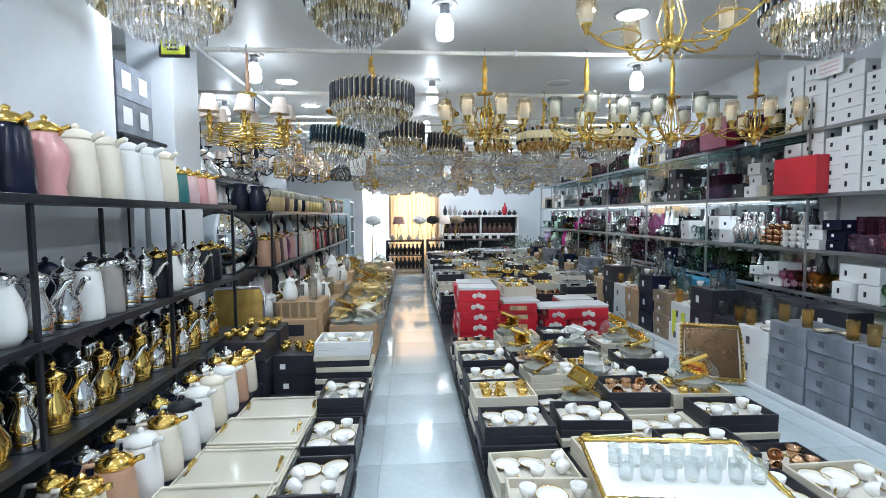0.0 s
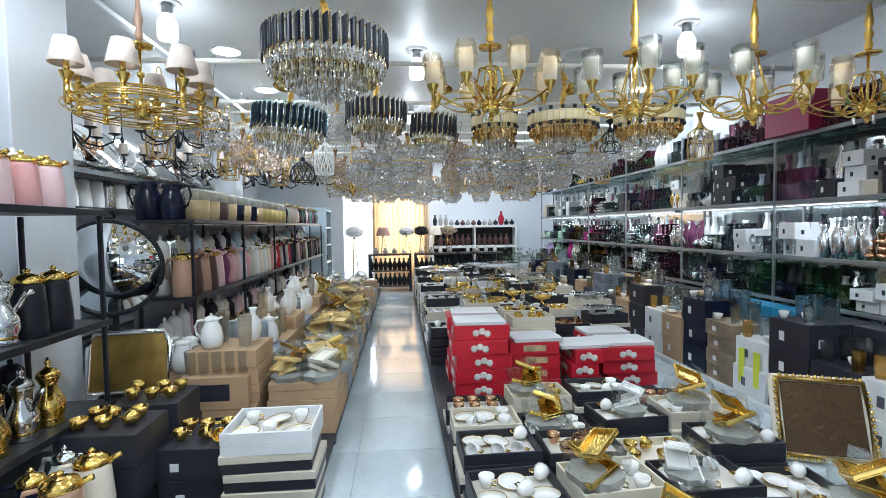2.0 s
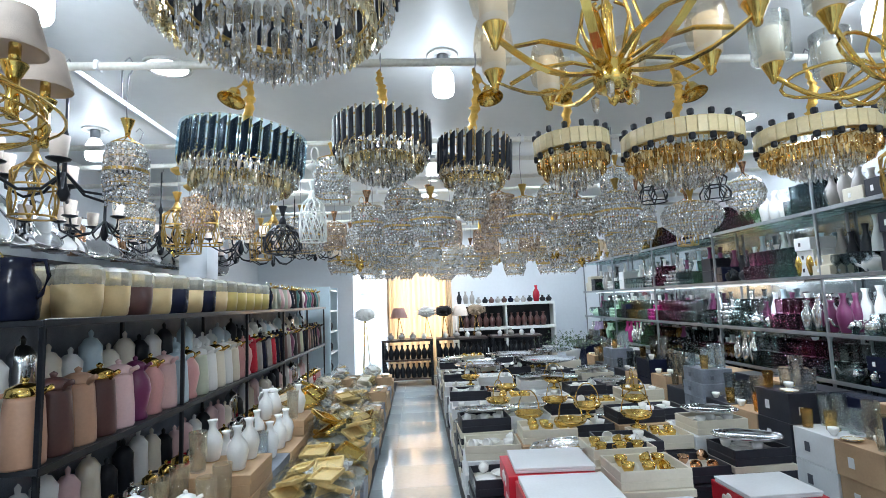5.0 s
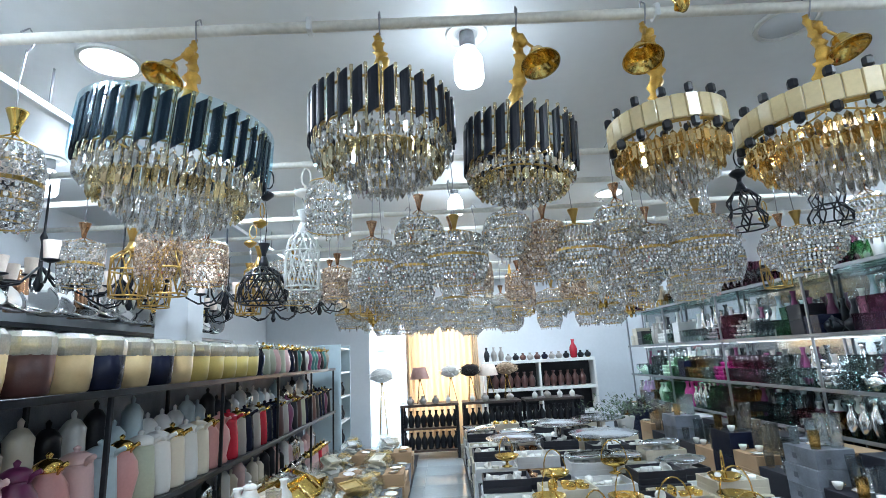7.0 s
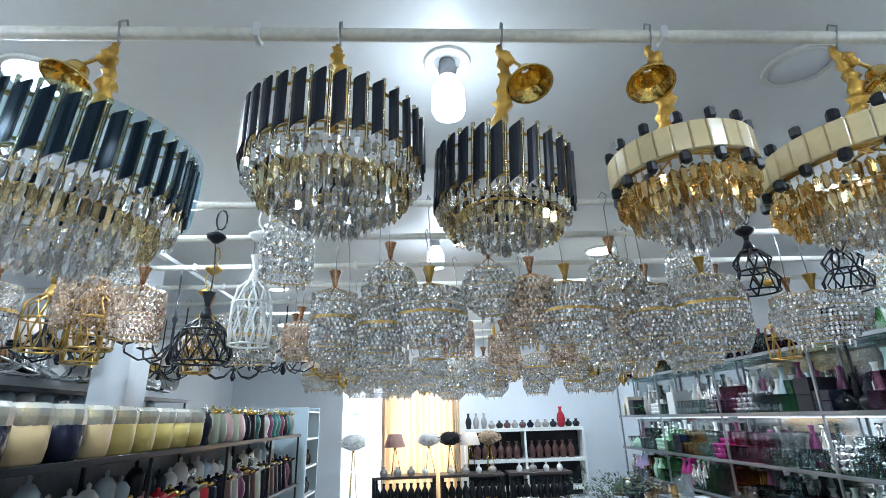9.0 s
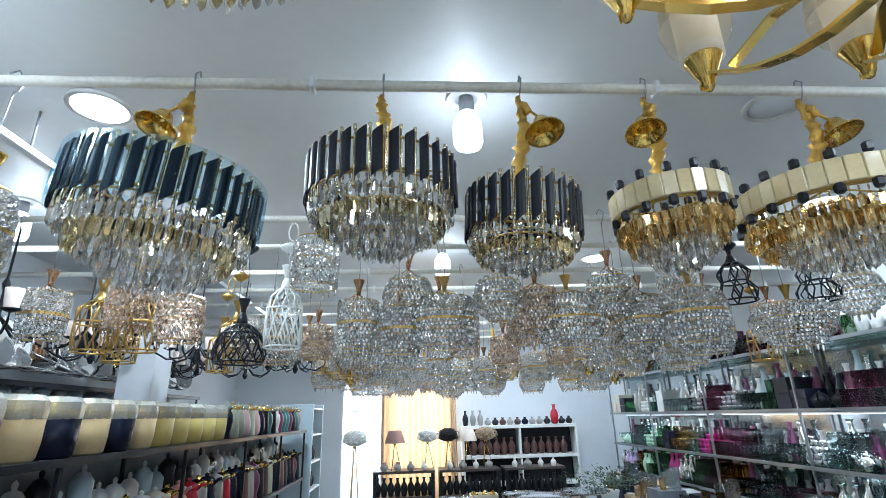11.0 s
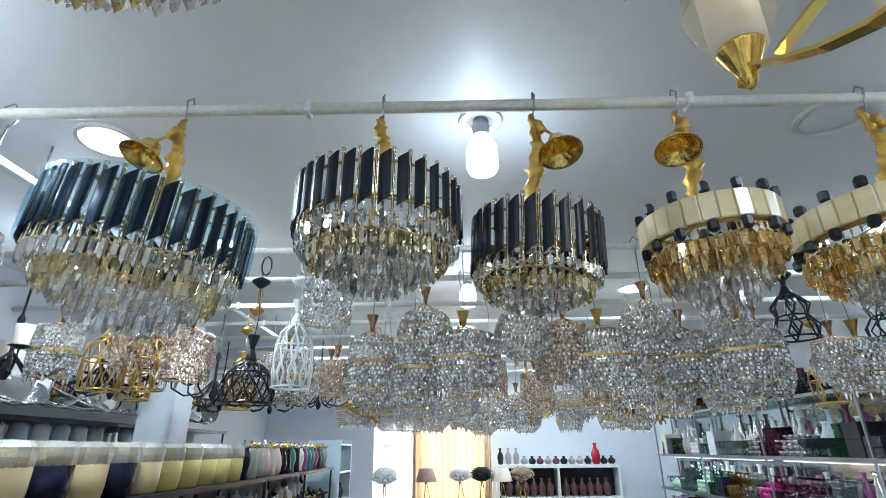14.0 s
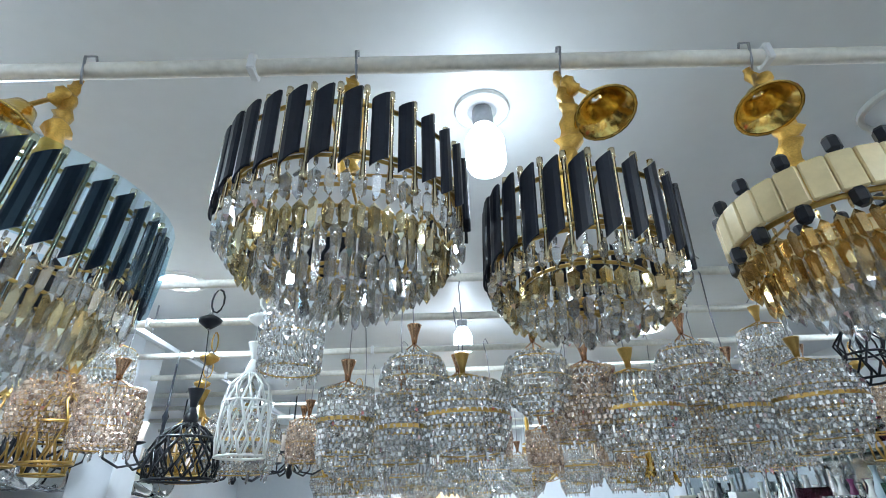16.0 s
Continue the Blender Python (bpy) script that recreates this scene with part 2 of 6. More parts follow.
# ---- mesh building ----
class Shape:
    """Vertices and faces gathered for one mesh."""

    def __init__(self):
        self.v, self.f, self.s = [], [], []

    def add(self, verts, faces, m=None, smooth=False):
        o = len(self.v)
        self.v += [tuple(m @ Vector(p)) for p in verts] if m else [tuple(p) for p in verts]
        self.f += [tuple(o + i for i in f) for f in faces]
        self.s += [smooth] * len(faces)
        return self

    def box(self, x, y, z, sx, sy, sz, m=None, e=0.004):
        """A box with chamfered edges: centre x, y; base z."""
        hx, hy, e = sx / 2, sy / 2, min(e, sx / 3, sy / 3, sz / 3)
        rings = [(hx - e, hy - e, 0), (hx, hy, e), (hx, hy, sz - e), (hx - e, hy - e, sz)]
        vs = []
        for a, b, c in rings:
            for px, py in ((a - e, -b), (a, -b + e), (a, b - e), (a - e, b), (-a + e, b), (-a, b - e), (-a, -b + e), (-a + e, -b)):
                vs.append((x + px, y + py, z + c))
        fs = [tuple(range(7, -1, -1)), tuple(range(24, 32))]
        for r in range(3):
            for k in range(8):
                fs.append((r * 8 + k, r * 8 + (k + 1) % 8, r * 8 + 8 + (k + 1) % 8, r * 8 + 8 + k))
        return self.add(vs, fs, m)

    def lathe(self, profile, n=16, m=None, smooth=True, caps=True):
        """A turned body from (radius, height) pairs, bottom to top."""
        vs, fs = [], []
        for r, z in profile:
            vs += [(r * math.cos(2 * math.pi * k / n), r * math.sin(2 * math.pi * k / n), z) for k in range(n)]
        for i in range(len(profile) - 1):
            fs += [(i * n + k, i * n + (k + 1) % n, i * n + n + (k + 1) % n, i * n + n + k) for k in range(n)]
        if caps:
            fs += [tuple(range(n - 1, -1, -1)), tuple(range(len(vs) - n, len(vs)))]
        return self.add(vs, fs, m, smooth)

    def tube(self, pts, r, n=6, m=None, closed=False):
        pts = [Vector(p) for p in pts]
        vs, fs = [], []
        c = len(pts)
        for i, p in enumerate(pts):
            d = (pts[(i + 1) % c] - pts[i - 1]) if closed or 0 < i < c - 1 else (pts[1] - pts[0] if i == 0 else pts[-1] - pts[-2])
            d.normalize()
            a = d.cross(Vector((0, 0, 1)) if abs(d.z) < 0.9 else Vector((1, 0, 0))).normalized()
            b = d.cross(a)
            vs += [p + r * (math.cos(2 * math.pi * k / n) * a + math.sin(2 * math.pi * k / n) * b) for k in range(n)]
        for i in range(c if closed else c - 1):
            j = (i + 1) % c
            fs += [(i * n + k, i * n + (k + 1) % n, j * n + (k + 1) % n, j * n + k) for k in range(n)]
        if not closed:
            fs += [tuple(range(n - 1, -1, -1)), tuple(range((c - 1) * n, c * n))]
        return self.add(vs, fs, m, True)

    def strap(self, pts, a, w, t):
        """A flat bar w wide and t thick through (radius, height) pairs, in the plane at angle a."""
        c, sn = math.cos(a), math.sin(a)
        vs, fs = [], []
        for r, z in pts:
            for u, v in ((-w, -t), (w, -t), (w, t), (-w, t)):
                vs.append((r * c - sn * u / 2, r * sn + c * u / 2, z + v / 2))
        for i in range(len(pts) - 1):
            fs += [(4 * i + k, 4 * i + (k + 1) % 4, 4 * i + 4 + (k + 1) % 4, 4 * i + 4 + k) for k in range(4)]
        o = len(vs) - 4
        return self.add(vs, fs + [(3, 2, 1, 0), (o, o + 1, o + 2, o + 3)])

    def gem(self, x, y, z, r, h, n=4, turn=0.0):
        """A long drop cut to a point at both ends, hanging from z."""
        vs = [(x, y, z)]
        for rr, zz in ((r, z - h * 0.22), (r * 0.8, z - h * 0.8)):
            vs += [(x + rr * math.cos(turn + 2 * math.pi * k / n), y + rr * math.sin(turn + 2 * math.pi * k / n), zz) for k in range(n)]
        vs.append((x, y, z - h))
        fs = [(0, 1 + (k + 1) % n, 1 + k) for k in range(n)] + [(1 + k, 1 + (k + 1) % n, 1 + n + (k + 1) % n, 1 + n + k) for k in range(n)]
        fs += [(1 + n + k, 1 + n + (k + 1) % n, 1 + 2 * n) for k in range(n)]
        return self.add(vs, fs)

    def mesh(self, name, material):
        d = bpy.data.meshes.new(name)
        d.from_pydata(self.v, [], self.f)
        d.polygons.foreach_set("use_smooth", self.s)
        d.materials.append(material)
        d.update()
        return d


def part(name, shape, material, parent, label="", m=None):
    ob = new(name, shape.mesh(name, material) if isinstance(shape, Shape) else shape)
    ob.parent = parent
    if m:
        ob.matrix_basis = m
    return tagged(ob, label, kind="stuff" if name in ("crystal_tier", "bead_shade", "drop_fringe", "hoop_frame", "foliage") else "")


HEAPED = {}


def far_box(name, label, material, sx, sy, sz, m):
    key = (sx, sy, sz)
    if key not in HEAPED:
        HEAPED[key] = Shape().box(0, 0, 0, sx, sy, sz - 0.003, e=0.003)
    heap(name, label, "boxes", material, HEAPED[key], m, False)


def thing(name, label, category, m, group="", kind=""):
    ob = new(name)
    ob.empty_display_size = 0.1
    ob.matrix_basis = m
    return tagged(ob, label, category, group, kind)


def solid(name, shape, material, label, category, m=None, group="", kind=""):
    ob = new(name, shape.mesh(name, material))
    if m:
        ob.matrix_basis = m
    return tagged(ob, label, category, group, kind)


MADE = {}


def put(key, make, m):
    """Builds a thing the first time, copies it after that."""
    if key in MADE:
        return copy_thing(MADE[key], m)
    MADE[key] = make()
    MADE[key].matrix_basis = m
    return MADE[key]


def ring(r, z, n=32):
    return [(r * math.cos(2 * math.pi * k / n), r * math.sin(2 * math.pi * k / n), z) for k in range(n)]


PILES = {}


def heap(name, label, category, material, shape, m, smooth=True):
    """Adds a small far thing to the joined mass of its kind."""
    if name not in PILES:
        PILES[name] = (Shape(), material, label, category)
    PILES[name][0].add(shape.v, shape.f, m, smooth)


R = random.Random(7)

# ---- the large structure ----
BACK, FRONT, RIGHT, LEFT = 14.6, -2.4, 4.0, -3.5


def wall(name, boxes, label):
    s = Shape()
    for b in boxes:
        s.box(*b, e=0.002)
    return solid(name, s, M_WALL, label, "wall", kind="structure")


floor = solid("floor", Shape().box(0.25, 6.1, -0.104, 7.8, 17.2, 0.1), M_GROUT, "pale grey grout bed under polished floor tiles", "floor", kind="structure")
solid("ceiling", Shape().box(0.25, 6.1, CEIL, 7.8, 17.2, 0.15), M_CEIL, "pale grey painted satin ceiling of the shop", "ceiling", kind="structure")
wall("wall_east", [(RIGHT + 0.1, 6.1, 0, 0.2, 17.2, CEIL)], "white painted wall behind the glassware shelves")
wall("wall_west", [(LEFT - 0.1, 9.0, 0, 0.2, 11.4, CEIL)], "white painted wall behind the flask shelves")
wall("wall_southwest", [(-2.05, 0.55, 0, 0.3, 5.7, CEIL), (-2.85, 3.3, 0, 1.29, 0.2, CEIL)], "white painted return wall behind the coffee pots")
wall("wall_south", [(0.9, FRONT - 0.1, 2.75, 6.2, 0.2, 0.5), (-1.63, FRONT - 0.1, 0, 0.5, 0.2, 2.75), (3.55, FRONT - 0.1, 0, 0.89, 0.2, 2.75)], "white painted wall round the assumed shop front")
wall("wall_north", [(-2.43, BACK + 0.1, 0, 2.13, 0.2, CEIL), (-0.99, BACK + 0.1, 2.6, 0.74, 0.2, 0.65), (-0.55, BACK + 0.1, 0, 0.12, 0.2, CEIL), (0.17, BACK + 0.1, 2.7, 1.3, 0.2, 0.55),
                    (0.17, BACK + 0.1, 0, 1.3, 0.2, 0.5), (2.42, BACK + 0.1, 0, 3.17, 0.2, CEIL)], "white painted back wall with a doorway and a window")
# the bright room behind the doorway
wall("wall_back_room", [(-1.2, 16.4, 0, 2.2, 0.1, CEIL), (-2.3, 15.6, 0, 0.1, 1.6, CEIL), (-0.56, 15.75, 0, 0.1, 1.2, CEIL)], "bright white wall of the room behind the doorway")
solid("floor_back_room", Shape().box(-1.4, 15.55, -0.1, 1.9, 1.7, 0.1), M_FLOOR, "pale floor of the bright back room", "floor", kind="structure")
solid("ceiling_back_room", Shape().box(-1.4, 15.55, CEIL, 1.9, 1.7, 0.1), M_WALL, "white ceiling of the bright back room", "ceiling", kind="structure")
fb = thing("fuse_box", "grey metal fuse box on the white back room wall", "fuse box", pose(-1.32, 16.33, 1.6))
part("body", Shape().box(0, 0, 0, 0.36, 0.06, 0.55), M_WHTBOX, fb)
part("door", Shape().box(0, -0.04, 0.28, 0.26, 0.015, 0.24), M_GREYBOX, fb)

# floor tiles
tile = Shape().box(0, 0, 0, 0.596, 0.596, 0.006, e=0.0015).mesh("tile", M_FLOOR)
for i in range(-6, 7):
    for j in range(-4, 25):
        tx, ty = 0.1 + i * 0.6, 0.3 + j * 0.6
        if LEFT + 0.3 < tx < RIGHT - 0.29 and FRONT + 0.3 < ty < BACK - 0.29:
            t_ob = new("tile", tile)
            t_ob.parent = floor
            t_ob.location = (tx, ty, -0.004)

# ceiling rails: cross pipes that carry the chandeliers, and the long rail
PIPES = [(3.1, 2.95), (4.67, 3.05), (5.87, 2.96), (7.2, 2.95), (7.75, 2.95), (8.35, 2.93), (8.95, 2.93), (9.6, 2.93), (10.2, 2.93), (10.9, 2.93), (11.6, 2.93), (12.2, 2.93), (1.7, 2.95)]
for py, pz in PIPES:
    p = thing("ceiling_pipe", "white painted steel pipe that carries hanging lamps", "pipe", pose(0, py, pz), "ceiling pipes")
    part("pipe", Shape().tube([(LEFT + 0.02 if py > 3.4 else -1.88, 0, 0), (0.2, 0, -0.004), (RIGHT - 0.02, 0, 0)], 0.022, 10), M_PIPE, p)
    for hx in (-1.6, -0.35, 1.0, 2.3, 3.6):
        part("clip", Shape().box(hx, 0, -0.03, 0.022, 0.054, 0.056), M_WHTBOX, p)
rail = thing("ceiling_rail", "long white rail running along the ceiling", "rail", pose(-1.84, 7.5, 3.0))
part("rail", Shape().box(0, 0, 0, 0.05, 10.0, 0.035), M_WALL, rail)
for k in range(6):
    part("hanger", Shape().tube([(0, -4.4 + 1.7 * k, 0.03), (0, -4.4 + 1.7 * k, CEIL - 3.0)], 0.006, 5), M_STEEL, rail)

for px, py in PANELS:
    def make():
        o = thing("ceiling_light", "round flush white lit ceiling panel light", "ceiling light", pose(0, 0, 0), "ceiling panel lights")
        part("rim", Shape().lathe([(0.148, -0.018), (0.15, -0.002), (0.128, -0.002), (0.126, -0.018)], 28, caps=False), M_WHITE, o)
        part("diffuser", Shape().lathe([(0.124, -0.014), (0.124, -0.006)], 28), M_PANEL, o)
        return o
    put("panel", make, pose(px, py, CEIL))
off = thing("ceiling_light", "round flush ceiling panel light that is switched off", "ceiling light", pose(1.92, 6.36, CEIL), "ceiling panel lights")
part("rim", Shape().lathe([(0.148, -0.018), (0.15, -0.002), (0.128, -0.002), (0.126, -0.018)], 28, caps=False), M_WHITE, off)
part("diffuser", Shape().lathe([(0.124, -0.014), (0.124, -0.006)], 28), M_WALL, off)
for px, py in GLOBES:
    def make():
        o = thing("ceiling_bulb", "bright white bulb in a recessed ceiling socket", "bulb", pose(0, 0, 0), "ceiling bulbs")
        part("trim_ring", Shape().lathe([(0.10, -0.014), (0.105, -0.002), (0.06, -0.002), (0.055, -0.012)], 24, caps=False), M_WHITE, o)
        part("socket", Shape().lathe([(0.034, -0.092), (0.04, -0.05), (0.036, -0.003)], 14), M_STEEL, o)
        part("bulb", Shape().lathe([(0.03, -0.285), (0.062, -0.275), (0.072, -0.25), (0.07, -0.15), (0.04, -0.09)], 20), M_BULB, o)
        return o
    put("globe", make, pose(px, py, CEIL))

# ---- hanging lamps ----
def hook(o, top):
    part("hook", Shape().tube([(0, 0.026, top + 0.02), (0, 0, top + 0.052), (0, -0.027, top + 0.02), (0, -0.012, top - 0.03), (0, 0, top - 0.05)], 0.004, 5), M_STEEL, o)


def sleeve(o, top, low, bell):
    """A gathered, twisted gold fabric sleeve round the chain, with a bell canopy hanging from it."""
    rr = random.Random(int(top * 1000) + int(low * 777))
    s, n, sides = Shape(), 26, 9
    vs, fs = [], []
    for k in range(n + 1):
        t = k / n
        r = (0.011 + 0.013 * math.sin(math.pi * min(1, 0.12 + t * 0.9))) * (1.3 if k % 3 == 0 else 0.85) * rr.uniform(0.9, 1.12)
        cx, cy = 0.011 * math.sin(7 * t + low * 9), 0.008 * math.cos(5 * t)
        for j in range(sides):
            q = 2 * math.pi * j / sides + 2.2 * t
            rad = r * (1.18 if j % 3 == 0 else 0.9)
            vs.append((cx + rad * math.cos(q), cy + rad * math.sin(q), low + (top - 0.02 - low) * t + 0.008 * math.sin(q + k)))
    for k in range(n):
        fs += [(k * sides + j, k * sides + (j + 1) % sides, (k + 1) * sides + (j + 1) % sides, (k + 1) * sides + j) for j in range(sides)]
    part("sleeve", s.add(vs, fs, None, True), M_GOLDFOIL, o, "gathered gold fabric chain sleeve")
    if bell:
        side = 1 if bell > 0 else -1
        bell *= 0.7
        zb = max(low + 0.075, top - 0.17)
        part("canopy", Shape().lathe([(0.068, -0.050), (0.074, -0.052), (0.070, -0.044), (0.048, -0.030), (0.036, -0.004), (0.028, 0.018), (0.012, 0.026), (0.010, 0.020), (0.024, 0.010), (0.032, -0.008), (0.044, -0.033), (0.066, -0.050)], 22,
                                     pose(bell, -0.045, zb, -16, -8 * side, 0), caps=False), M_GOLD, o, "polished gold bell canopy")
        part("canopy_sleeve", Shape().lathe([(0.014, 0), (0.02, 0.012), (0.013, 0.024), (0.02, 0.036), (0.012, 0.05)], 9, pose(bell * 0.42, -0.02, top - 0.115, 10, -38 * side, 0)), M_GOLDFOIL, o)
        part("cord", Shape().tube([(0, 0, top - 0.05), (bell * 0.3, -0.015, top - 0.065), (bell * 0.55, -0.025, top - 0.11), (bell, -0.043, zb + 0.02)], 0.006, 6), M_GOLDDULL, o)


def drum(label, rad, top, pl, low, plates, style, pipe, bell=0.0, film=False):
    """A drum chandelier: a ring of plates over tiers of cut crystal drops."""
    z0 = top - pl
    o = thing("drum_chandelier", label, "chandelier", pose(0, 0, 0), "drum chandeliers")
    hook(o, pipe)
    sleeve(o, pipe - 0.02, top - 0.02, bell)
    s = Shape()
    for z in (z0 + pl * 0.15, z0 + pl * 0.82):
        s.tube(ring(rad - 0.012, z), 0.005, 6, closed=True)
    for k in range(4):
        s.tube([(0, 0, top - 0.01), ((rad - 0.012) * math.cos(k * 1.571), (rad - 0.012) * math.sin(k * 1.571), z0 + pl * 0.82)], 0.004, 5)
    part("frame", s, M_GOLDDULL, o)
    pw = 2 * math.pi * rad / plates
    if style == "black":
        w, c = pw * 0.34, pw * 0.17
        arc = [(w * math.sin(q), c * math.cos(q)) for q in (-1.57, -0.95, -0.35, 0.35, 0.95, 1.57)]
        prof = arc + [(px * 0.9, py - 0.004) for px, py in reversed(arc)]
        sl, m_ = pl * 0.09, len(prof)
        vs = [(px, -py, sl * px / w) for px, py in prof] + [(px, -py, pl * 0.93 + sl * px / w) for px, py in prof]
        fs = [(i, (i + 1) % m_, m_ + (i + 1) % m_, m_ + i) for i in range(m_)]
        fs += [e for i in range(5) for e in ((i + 1, i, m_ - 1 - i, m_ - 2 - i), (m_ + i, m_ + i + 1, 2 * m_ - 2 - i, 2 * m_ - 1 - i))]
        pm = Shape().add(vs, fs).mesh("plate", M_PLATE)
        rod = Shape().lathe([(0.0075, -0.034), (0.007, -0.03), (0.0045, 0.0), (0.0045, pl - 0.006), (0.0065, pl - 0.004), (0.0065, pl + 0.016), (0.0, pl + 0.018)], 7).mesh("rod", M_ROD)
        for k in range(plates):
            a = 360 * k / plates
            part("plate", pm, M_PLATE, o, m=pose(0, 0, z0, 0, 0, a) @ pose(0, -rad, 0, 0, 0, 4))
            part("rod", rod, M_ROD, o, m=pose(0, 0, z0, 0, 0, a + 180 / plates) @ pose(0, -rad + 0.012, 0))
    else:
        pm = Shape().box(0, 0, 0.02, pw * 0.96, 0.014, pl - 0.04, e=0.003).mesh("plate", M_ACRYLIC)
        blk = Shape().lathe([(pw * 0.18, 0), (pw * 0.34, 0.008), (pw * 0.34, 0.03), (pw * 0.26, 0.036)], 6, smooth=False).mesh("plug", M_BLACK)
        for k in range(plates):
            a = 360 * k / plates
            part("plate", pm, M_ACRYLIC, o, m=pose(0, 0, z0, 0, 0, a) @ pose(0, -rad, 0))
            if k % 2 == 0:
                part("plug", blk, M_BLACK, o, m=pose(0, 0, z0 - 0.015, 0, 0, a) @ pose(0, -rad + 0.003, 0))
                part("plug", blk, M_BLACK, o, m=pose(0, 0, top - 0.02, 0, 0, a) @ pose(0, -rad + 0.003, 0))
    rr = random.Random(plates)
    tiers = [(0.94, z0 + 0.015, 0.36), (0.80, z0 - 0.02, 0.42), (0.64, z0 - (z0 - low) * 0.22, 0.46), (0.46, z0 - (z0 - low) * 0.42, 0.46), (0.26, z0 - (z0 - low) * 0.60, 0.40)]
    for q, (f, z, ln) in enumerate(tiers):
        s, h = Shape(), (z0 - low) * ln
        n = max(8, int(2 * math.pi * rad * f / 0.026))
        for k in range(n):
            a = 2 * math.pi * k / n + q
            r2 = rad * f + rr.uniform(-0.004, 0.004)
            hh = h * rr.uniform(0.92, 1.06)
            s.gem(r2 * math.cos(a), r2 * math.sin(a), z - 0.004, 0.0045, 0.022)
            s.gem(r2 * math.cos(a), r2 * math.sin(a), z - 0.026, 0.0115, hh, turn=a + rr.uniform(-0.5, 0.5))
        part("crystal_tier", s, (M_AMBER if style != "black" and q < 2 else M_GOLDGLINT if q == 1 else M_CRYSTAL), o)
        part("tier_ring", Shape().tube(ring(rad * f, z), 0.004, 5, closed=True), M_GOLDDULL, o)
    if film:
        part("film", Shape().lathe([(rad + 0.016, z0 - 0.005), (rad + 0.02, z0 + pl * 0.5), (rad + 0.016, top + 0.006)], 40, caps=False), M_BLUEFILM, o, "crinkled clear protective film")
    return o


def put_drum(key, x, y, label, rad, top, pl, low, plates, style, pipe, tilt=(0, 0, 0), **more):
    """Hangs a drum chandelier from its pipe, swung by the tilt."""
    m = pose(x, y, pipe, *tilt) @ pose(0, 0, -pipe)
    put(key, lambda: drum(label, rad, top, pl, low, plates, style, pipe, **more), m)


put_drum("c1", -0.33, 4.65, "black plate drum chandelier with wide cut crystal tiers", 0.38, 2.725, 0.17, 2.345, 46, "black", 3.05)
put_drum("dA", -0.78, 5.87, "black plate drum chandelier still wrapped in blue film", 0.305, 2.55, 0.18, 2.17, 38, "black", 2.96, bell=-0.09, film=True, tilt=(0, 5, 0))
put_drum("dB", -0.08, 5.87, "black plate drum chandelier with gold rods and crystal drops", 0.262, 2.615, 0.165, 2.28, 32, "black", 2.96)
put_drum("dC", 0.45, 5.87, "small black plate drum chandelier beside its gold bell canopy", 0.20, 2.495, 0.17, 2.22, 26, "black", 2.96, bell=0.10, tilt=(0, 3, 0))
put_drum("dD", 0.95, 5.87, "frosted gold panel drum chandelier with black plugs", 0.20, 2.52, 0.125, 2.22, 28, "gold", 2.96, bell=-0.08, tilt=(0, -2, 0))
put_drum("dE", 1.60, 5.87, "large frosted gold panel drum chandelier with amber crystal", 0.31, 2.53, 0.13, 2.22, 38, "gold", 2.96, bell=0.09, tilt=(0, 0.5, 0))
put_drum("dF", 2.4, 5.87, "frosted gold panel drum chandelier hung beside the shelves", 0.30, 2.55, 0.13, 2.25, 36, "gold", 2.96)
put_drum("r1a", -1.44, 3.1, "broad crystal drum chandelier over the coffee pot shelves", 0.40, 2.98, 0.12, 2.60, 40, "black", 2.95)
put_drum("r1b", -0.30, 3.1, "black plate crystal drum chandelier over the aisle", 0.31, 2.96, 0.14, 2.60, 36, "black", 2.95)
put_drum("r1c", 2.75, 3.1, "broad crystal drum chandelier near the glassware wall", 0.42, 2.98, 0.12, 2.60, 40, "black", 2.95)


def shade_cup(o, x, y, z, kind, r=0.072, h=0.185):
    """One candle cup with its glass or fabric shade."""
    m = pose(x, y, z)
    part("cup", Shape().lathe([(0.006, -0.07), (0.012, -0.06), (0.014, -0.05), (0.020, -0.035), (0.036, 0.0), (0.038, 0.006), (0.012, 0.004)], 14, m), M_GOLD, o)
    if kind == "fabric":
        part("candle", Shape().lathe([(0.016, 0), (0.016, 0.07)], 10, m), M_GOLD, o)
        part("shade", Shape().lathe([(0.084, 0.045), (0.086, 0.05), (0.052, 0.185), (0.049, 0.185), (0.081, 0.05)], 18, m, caps=False), M_SHADE, o, "pale gathered fabric shade")
    else:
        part("candle", Shape().lathe([(0.042, 0.004), (0.044, h * 0.72), (0.038, h * 0.75)], 14, m), M_CANDLE, o, "frosted white inner sleeve")
        if kind == "tulip":
            pr = [(0.022, 0.004), (r * 0.85, h * 0.25), (r, h * 0.5), (r * 0.9, h * 0.8), (r * 0.78, h), (r * 0.76, h), (r * 0.87, h * 0.8), (r * 0.96, h * 0.5)]
        else:
            pr = [(0.03, 0.004), (r * 0.92, 0.02), (r * 0.96, h), (r * 0.92, h), (r * 0.88, 0.024)]
        part("shade", Shape().lathe(pr, 18, m, caps=False), M_CHAMPAGNE if kind == "tulip" else M_GLASS, o, "pale champagne glass shade" if kind == "tulip" else "clear glass shade")


